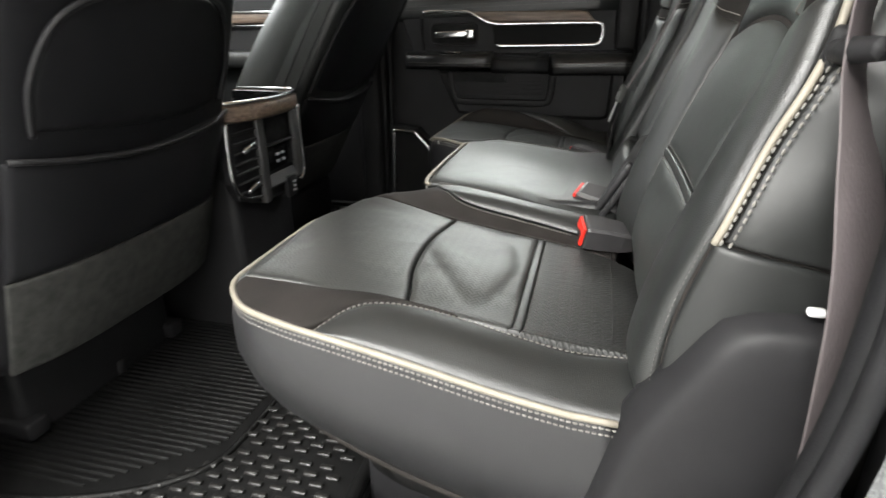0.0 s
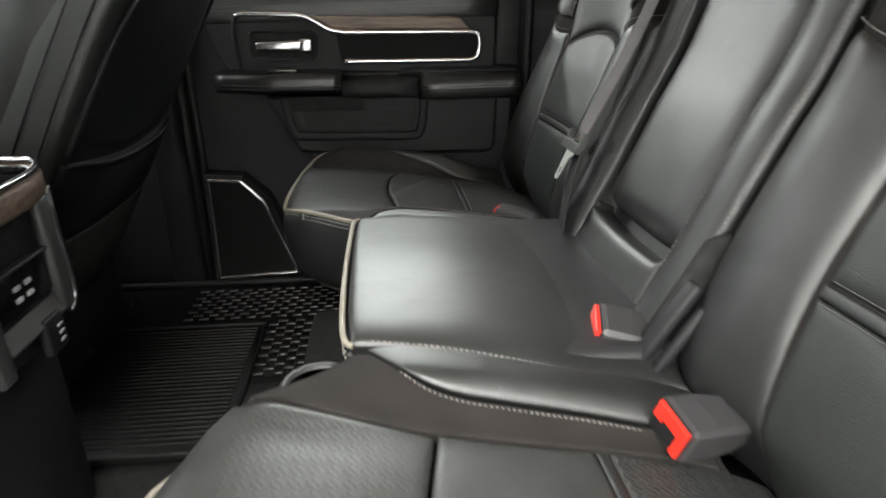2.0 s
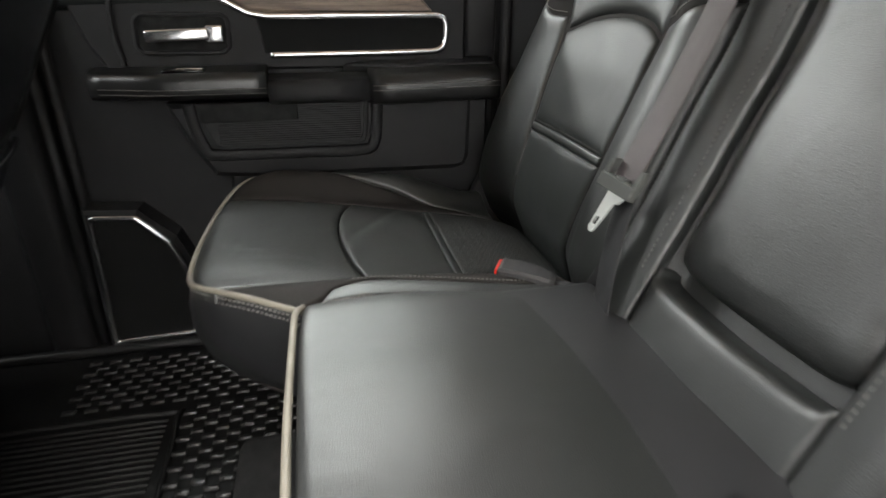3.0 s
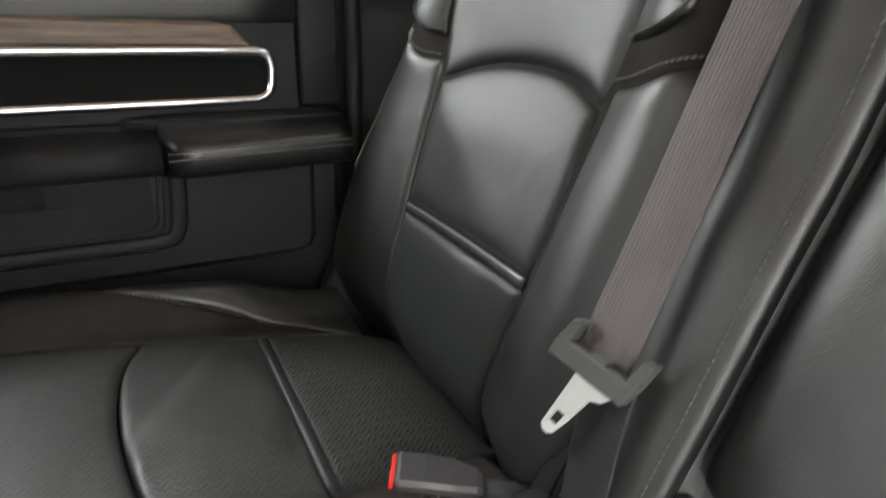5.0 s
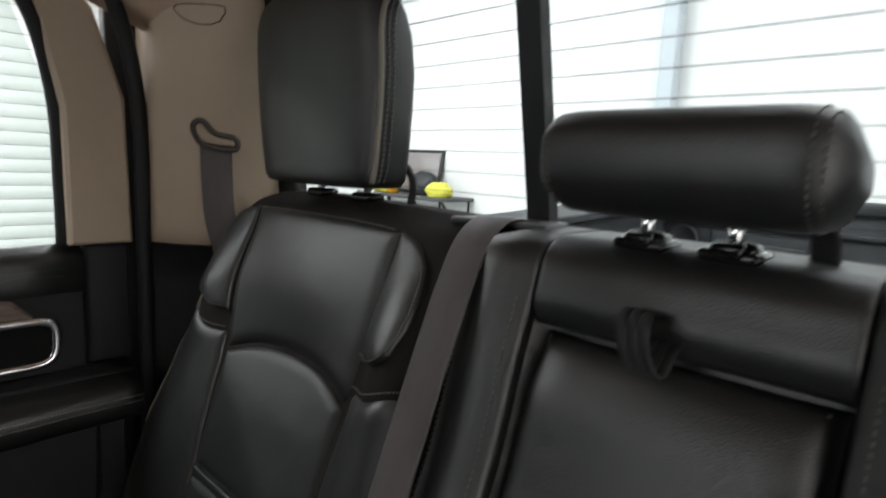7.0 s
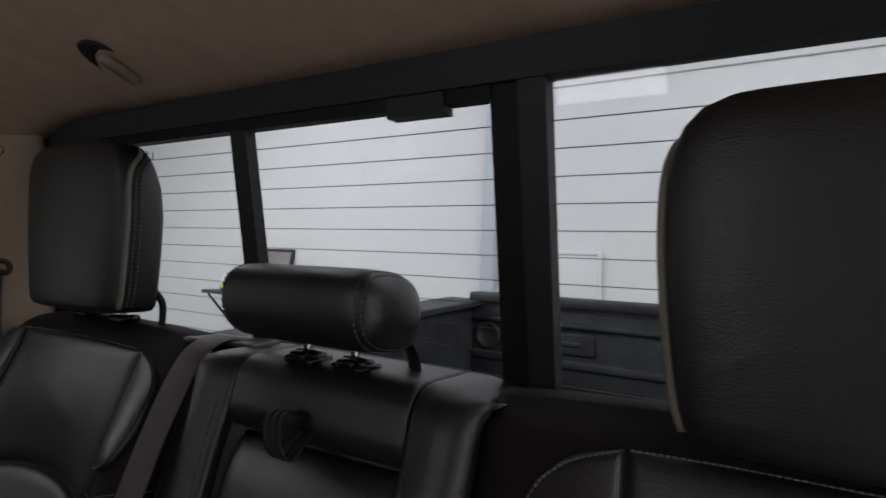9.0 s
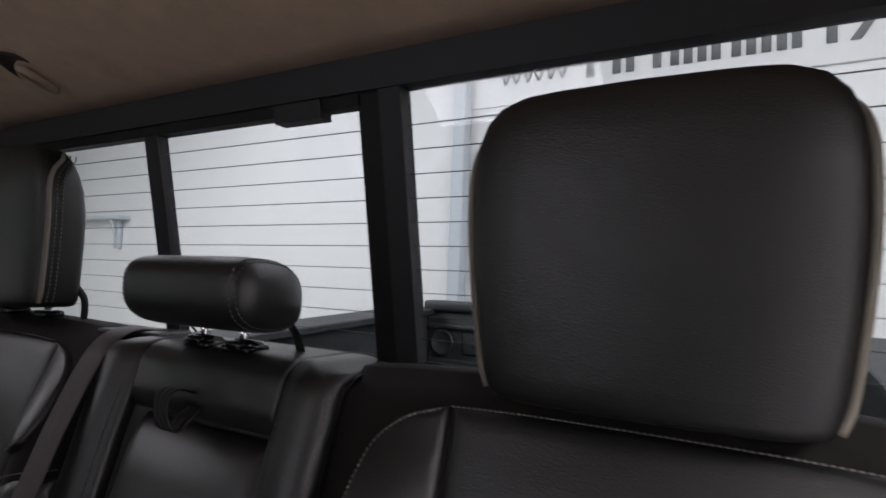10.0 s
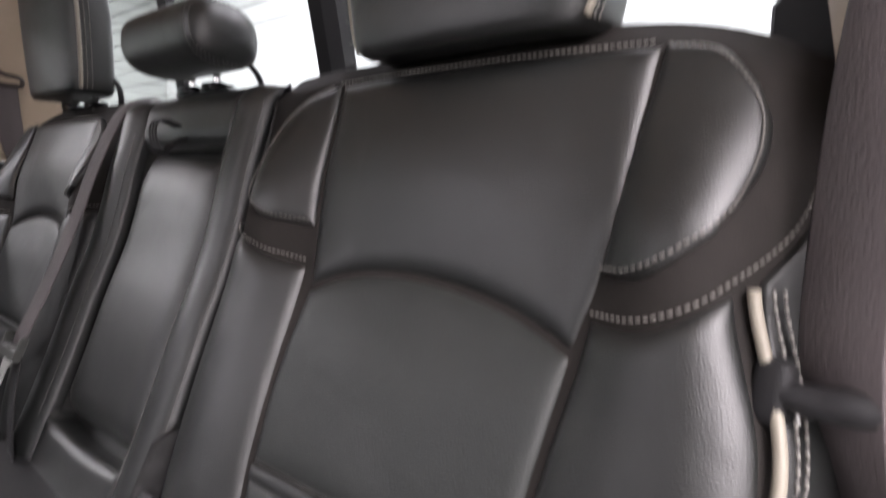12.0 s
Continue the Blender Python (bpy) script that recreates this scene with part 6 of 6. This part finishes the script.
# ---- front seats and console ----
def front_seat(s, label, slope, mid_x, pocket):
    fs = thing("front_seat", (-0.5, s * 0.45, 0.0), label, "seat", "front seats")
    def back_x(z):
        return mid_x + (z - 0.60) * slope
    rings = []
    for z, half, thick in ((0.200, 0.20, 0.09), (0.212, 0.245, 0.13), (0.24, 0.253, 0.14), (0.40, 0.258, 0.15), (0.55, 0.256, 0.15), (0.70, 0.25, 0.14), (0.82, 0.235, 0.125), (0.90, 0.21, 0.11), (0.935, 0.18, 0.09), (0.95, 0.12, 0.06)):
        ring = []
        for k in range(48):
            a = 2 * math.pi * k / 48
            ca, sa = math.cos(a), math.sin(a)
            e = 0.34
            ring.append(Vector((back_x(z) - thick / 2 + math.copysign(abs(ca) ** e, ca) * thick / 2 + (0.012 * (1 - abs(sa)) if ca > 0 else -0.03 * abs(sa)), s * 0.452 + math.copysign(abs(sa) ** e, sa) * half, z)))
        rings.append(ring)
    # driver's back is the near-black shell: its shade is put into the material
    part("backrest", closed_loft(rings), SHELL if s < 0 else LEATHER, fs, "black leather front seat back")
    def rear_skin():
        def point(v, z):
            return Vector((back_x(z) + 0.020 - 0.030 * (abs(v - 0.452) / 0.235) ** 4, s * v, z))
        return lambda v, z: numeric(point, v, z, s)
    rs = rear_skin()
    if s < 0:
        foot, dome = [(0.256, 0.578), (0.30, 0.562), (0.45, 0.560), (0.655, 0.577)], [(0.285, 0.725), (0.33, 0.750), (0.45, 0.762), (0.57, 0.747), (0.630, 0.715)]
        inner_side, outer_side = [(0.256, 0.578), (0.247, 0.65), (0.285, 0.725)], [(0.655, 0.577), (0.658, 0.645), (0.630, 0.715)]
    else:
        foot, dome = [(0.222, 0.565 + pocket), (0.45, 0.538 + pocket), (0.682, 0.565 + pocket)], [(0.262, 0.79), (0.30, 0.82), (0.45, 0.828), (0.60, 0.82), (0.642, 0.79)]
        inner_side, outer_side = [(0.222, 0.565 + pocket), (0.232, 0.70), (0.262, 0.79)], [(0.682, 0.565 + pocket), (0.672, 0.70), (0.642, 0.79)]
    part("back_shell", panel(foot, dome, inner_side, outer_side, rs, 16, 14, 0.012, 0.016, 0.006, s < 0), SHELL, fs, "hard black shell on the seat's back")
    part("shell_edge", tube(on_surface(rs, inner_side + dome[1:] + outer_side[::-1][1:], 80, 0.003), 0.0045, 8), PLASTIC, fs)
    part("map_pocket", panel([(0.215, 0.372), (0.69, 0.372)], [(0.215, 0.550 + pocket), (0.45, 0.524 + pocket), (0.689, 0.550 + pocket)], [(0.215, 0.372), (0.215, 0.550 + pocket)], [(0.69, 0.372), (0.689, 0.550 + pocket)], lambda v, z: (lambda q: (q[0] + q[1] * 0.010, q[1]))(rs(v, z)), 16, 14, 0.010, 0.014, 0.008, s < 0), SHELL, fs, "soft black map pocket")
    part("pocket_edge", tube(on_surface(rs, [(0.222, 0.553 + pocket), (0.33, 0.535 + pocket), (0.45, 0.527 + pocket), (0.57, 0.535 + pocket), (0.683, 0.553 + pocket)], 30, 0.010), 0.0045, 8), PLASTIC, fs)
    part("carpet_back", panel([(0.222, 0.215), (0.685, 0.215)], [(0.218, 0.375), (0.689, 0.375)], [(0.222, 0.215), (0.218, 0.375)], [(0.685, 0.215), (0.689, 0.375)], lambda v, z: (lambda q: (q[0] + q[1] * 0.012, q[1]))(rs(v, z)), 12, 6, 0.004, 0.008, 0.003, s < 0), GREYCARPET, fs, "grey carpeted lower seat back")
    # wide soft bolster along the seat's inner and outer front edge, with thin seams
    for e in (-1, 1):
        rings = []
        for i in range(15):
            z = 0.25 + 0.60 * i / 14
            k = math.sin(math.pi * (0.12 + 0.80 * i / 14))
            ring = []
            for j in range(26):
                a = 2 * math.pi * j / 26
                ca, sa = math.cos(a), math.sin(a)
                ring.append(Vector((back_x(z) - 0.118 - 0.03 * k + math.copysign(abs(ca) ** 0.95, ca) * (0.070 + 0.035 * k), s * (0.452 + e * (0.168 + 0.018 * k)) + math.copysign(abs(sa) ** 0.95, sa) * 0.074, z)))
            rings.append(ring)
        # the driver's bolster is duller for its shade as well
        part("side_bolster", closed_loft(rings), LEATHER if s > 0 else SHADELEATHER, fs, "smooth leather seat bolster")
    inner = s * (0.452 - 0.2575)
    for dx, top in ((-0.058, 0.86), (-0.020, 0.80)) if s > 0 else ():
        part("seam", tube(curve([(back_x(z) + dx - 0.018 * math.sin((z - 0.25) * 5), inner, z) for z in (0.26, 0.40, 0.55, 0.70, top)], 40), 0.0016, 6), RUBBER, fs)
    part("seat_cushion", box(-0.98, -0.53, s * 0.20, s * 0.70, 0.20, 0.36, 0.05, 4), LEATHER, fs)
    part("seat_riser", box(-0.90, -0.52, s * 0.26, s * 0.64, 0.0, 0.20, 0.02, 2), PLASTIC, fs)
    for y in (0.27, 0.63):
        part("seat_track", box(-0.95, -0.50, s * (y - 0.02), s * (y + 0.02), 0.04, 0.075, 0.006), PLASTIC, fs)
    part("track_foot", join(lathe([(0.001, 0), (0.020, 0), (0.016, 0.05), (0.001, 0.055)], 14, Matrix.Translation((-0.53, s * 0.42, 0.012))), rbox(0.03, 0.05, 0.09, 0.008, 3, pose(-0.55, s * 0.40, 0.10))), PLASTIC, fs)
    part("headrest", rbox(0.10, 0.27, 0.20, 0.045, 4, pose(-0.26, s * 0.452, 1.06, 0, 12, 0)), LEATHER, fs)
    for e in (-1, 1):
        part("headrest_post", tube([(-0.275, s * 0.452 + e * 0.06, 0.93), (-0.265, s * 0.452 + e * 0.06, 0.98)], 0.006, 10), SHINY, fs)
    return fs


front_seat(-1, "black leather driver's seat seen from behind, with map pocket", 0.335, -0.307, 0.0)
front_seat(1, "black leather reclined front passenger seat with map pocket", 0.56, -0.318, -0.03)

con = thing("centre_console", (-0.5, -0.05, 0.0), "black centre console end with chrome trim, vents and sockets", "console")
CY = -0.062
part("console_body", box(-1.15, -0.355, CY - 0.125, CY + 0.125, 0.0, 0.52, 0.02, 3), PLASTIC, con)
part("console_lid", box(-0.95, -0.52, CY - 0.12, CY + 0.12, 0.515, 0.57, 0.025, 4), LEATHER, con)
face = [(-0.154, 0.535), (0.152, 0.535), (0.152, 0.37), (0.138, 0.335), (0.05, 0.318), (-0.05, 0.322), (-0.130, 0.352), (-0.152, 0.392)]
part("end_panel", prism([(CY + a, b) for a, b in face], "x", -0.36, -0.335, 0.006), PLASTIC, con, smooth=False)
part("wood_band", ribbon([Vector((-0.50, CY - 0.146, 0.538))] + [Vector((-0.35 + 0.054 * math.cos(radians(a)), CY + 0.146 * math.sin(radians(a)), 0.538)) for a in range(-90, 91, 6)] + [Vector((-0.50, CY + 0.146, 0.538))], (0, 0, 1), 0.037, 0.013), WOOD, con, "grey-brown wood band")
part("tray_lining", ribbon([Vector((-0.50, CY - 0.1375, 0.538))] + [Vector((-0.35 + 0.0455 * math.cos(radians(a)), CY + 0.1375 * math.sin(radians(a)), 0.538)) for a in range(-90, 91, 6)] + [Vector((-0.50, CY + 0.1375, 0.538))], (0, 0, 1), 0.036, 0.003), GLOSS, con)
part("tray_rim", tube([Vector((-0.35 + 0.056 * math.cos(radians(a)), CY + 0.148 * math.sin(radians(a)), 0.560)) for a in range(-90, 91, 6)] + [Vector((-0.49, CY + 0.148, 0.560))], 0.004, 8), CHROME, con, "chrome tray rim")
part("tray_well", prism([(-0.36 + 0.045 * math.cos(radians(a)), CY + 0.125 * math.sin(radians(a))) for a in range(-90, 91, 15)] + [(-0.47, CY + 0.125), (-0.47, CY - 0.125)], "z", 0.522, 0.530, 0.001), MAT, con, "dark hollow tray", smooth=False)
for edge in ([(-0.154, 0.522), (-0.157, 0.474), (-0.156, 0.415), (-0.146, 0.378), (-0.115, 0.354), (-0.07, 0.344), (-0.035, 0.341)], [(0.152, 0.522), (0.153, 0.45), (0.156, 0.40), (0.155, 0.362), (0.146, 0.344), (0.134, 0.337)]):
    part("chrome_strip", tube(curve([(-0.331, CY + y, z) for y, z in edge], 40), 0.0045, 8), CHROME, con, "chrome edge strip")
part("divider", box(-0.342, -0.322, CY - 0.050, CY - 0.021, 0.322, 0.52, 0.005), GREYPLASTIC, con)
vent = part("air_vent", box(-0.338, -0.331, CY - 0.140, CY - 0.052, 0.352, 0.515, 0.003), RUBBER, con)
for k in range(7):
    part("vane", box(-0.336, -0.324, CY - 0.138, CY - 0.053, 0.365 + k * 0.0215, 0.370 + k * 0.0215, 0.002), PLASTIC, vent)
for z in (0.375, 0.462):
    part("vane_knob", rbox(0.012, 0.046, 0.013, 0.005, 3, pose(-0.320, CY - 0.098, z, 14, 0, 0)), SHINY, vent, "polished vent knob")
part("right_post", box(-0.340, -0.320, CY + 0.106, CY + 0.136, 0.350, 0.515, 0.006), GREYPLASTIC, con)
# flat plate: the shade inside the cubby is put into its black colour
part("cubby", box(-0.338, -0.333, CY - 0.019, CY + 0.106, 0.452, 0.515, 0.002), CARPET, con, "dark plate for the shaded cubby opening")
part("cubby_lip", box(-0.338, -0.322, CY - 0.019, CY + 0.106, 0.4465, 0.4515, 0.002), PLASTIC, con)
sock = part("socket_plate", box(-0.338, -0.329, CY - 0.019, CY + 0.106, 0.388, 0.446, 0.003), GLOSS, con)
for k in range(2):
    for j in range(2):
        part("charging_port", rbox(0.004, 0.013, 0.007, 0.002, 2, pose(-0.328, CY + 0.030 + k * 0.024, 0.406 + j * 0.016)), PALEGREY, sock, "pale lit charging port")
part("sloping_ledge", prism([(-0.338, 0.350), (-0.323, 0.350), (-0.321, 0.355), (-0.333, 0.378), (-0.338, 0.378)], "y", CY - 0.020, CY + 0.134, 0.002), GREYPLASTIC, con, smooth=False)
part("socket_flap", rbox(0.014, 0.045, 0.055, 0.005, 3, pose(-0.326, CY + 0.07, 0.335)), PLASTIC, con)
for k in range(3):
    part("mark_bar", rbox(0.003, 0.012, 0.005, 0.001, 1, pose(-0.318, CY + 0.078, 0.322 + k * 0.011)), PALEGREY, con)

# ---- floor mats ----
for s in (-1, 1):
    fm = thing("floor_mat", (-0.25, s * 0.45, 0.0), "black moulded rubber floor mat with ribs and raised bars", "floor mat", "floor mats")
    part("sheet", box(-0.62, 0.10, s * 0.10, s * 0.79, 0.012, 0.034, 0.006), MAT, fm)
    part("raised_rim", tube(curve([(-0.60, s * 0.775, 0.042), (0.06, s * 0.775, 0.042), (0.085, s * 0.75, 0.042), (0.085, s * 0.13, 0.042)], 40), 0.012, 8), MAT, fm)
    corner = [(-0.60, 0.545), (-0.20, 0.545), (-0.165, 0.52), (-0.16, 0.32), (-0.165, 0.12)] if s > 0 else [(-0.60, 0.770), (-0.40, 0.748), (-0.263, 0.702), (-0.175, 0.63), (-0.155, 0.54), (-0.16, 0.32), (-0.165, 0.12)]
    part("field_edge", tube(curve([(a, s * b, 0.036) for a, b in corner], 50), 0.006, 6), MAT, fm)
    part("cross_edge", tube([(-0.15, s * 0.302, 0.036), (0.06, s * 0.302, 0.036)], 0.006, 6), MAT, fm)
    for k in range(30 if s > 0 else 43):
        y = 0.125 + k * 0.0138
        tip = -0.18 - (1.1 * max(0.0, y - 0.56) if s < 0 else 0.0)
        part("rib", rbox(tip + 0.58, 0.0055, 0.006, 0.0022, 2, pose((tip - 0.58) / 2, s * y, 0.035)), MAT, fm)
    nub = None
    places = []
    for r in range(14):
        for c in range(5):
            x = -0.145 + c * 0.042 + (0.021 if r % 2 else 0)
            if x < 0.05:
                places.append((x, 0.325 + r * 0.0175))
    for r in range(9):
        for c in range(13):
            x = -0.36 + c * 0.038 + (0.019 if r % 2 else 0)
            y = 0.580 + r * 0.0195
            if x < 0.05 and (s > 0 or x > -0.14 - 1.15 * max(0.0, y - 0.58)):
                places.append((x, y))
    for x, y in places:
        if nub is None:
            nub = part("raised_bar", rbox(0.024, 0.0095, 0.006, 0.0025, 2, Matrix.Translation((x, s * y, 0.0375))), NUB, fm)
            nx, ny = x, y
        else:
            o = new("raised_bar", nub.data)
            o.parent = fm
            o.location = (x - nx, s * (y - ny), 0)
    for r in range(4):
        for c in range(3):
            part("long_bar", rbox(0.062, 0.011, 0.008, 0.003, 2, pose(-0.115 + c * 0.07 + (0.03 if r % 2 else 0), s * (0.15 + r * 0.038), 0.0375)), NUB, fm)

# coat hook on the roof lining and the lamp bump
ch = thing("coat_hook", (0.566, 0.288, 1.245), "beige folded coat hook set in the roof lining", "hook")
turn = pose(0.566, 0.288, 1.2415, 0, 8, 27)
# flat disc in dark brown: the shade of the hook's hollow put into colour
part("recess", move(lathe([(0.001, 0.004), (0.7, 0.004), (0.95, 0.001), (1.0, -0.002), (0.93, -0.003), (0.6, 0.0), (0.001, 0.001)], 28), turn @ Matrix.Diagonal((0.058, 0.028, 1, 1))), BROWNPLASTIC, ch, "dark disc for the shade in the hook's hollow")
part("loop", tube([turn @ Vector((0.030 * math.cos(a), 0.010 * math.sin(a) - 0.006, -0.009 + 0.003 * math.sin(a))) for a in [2 * math.pi * k / 28 for k in range(28)]], 0.0050, 8, True), BEIGE, ch, "beige hook loop")
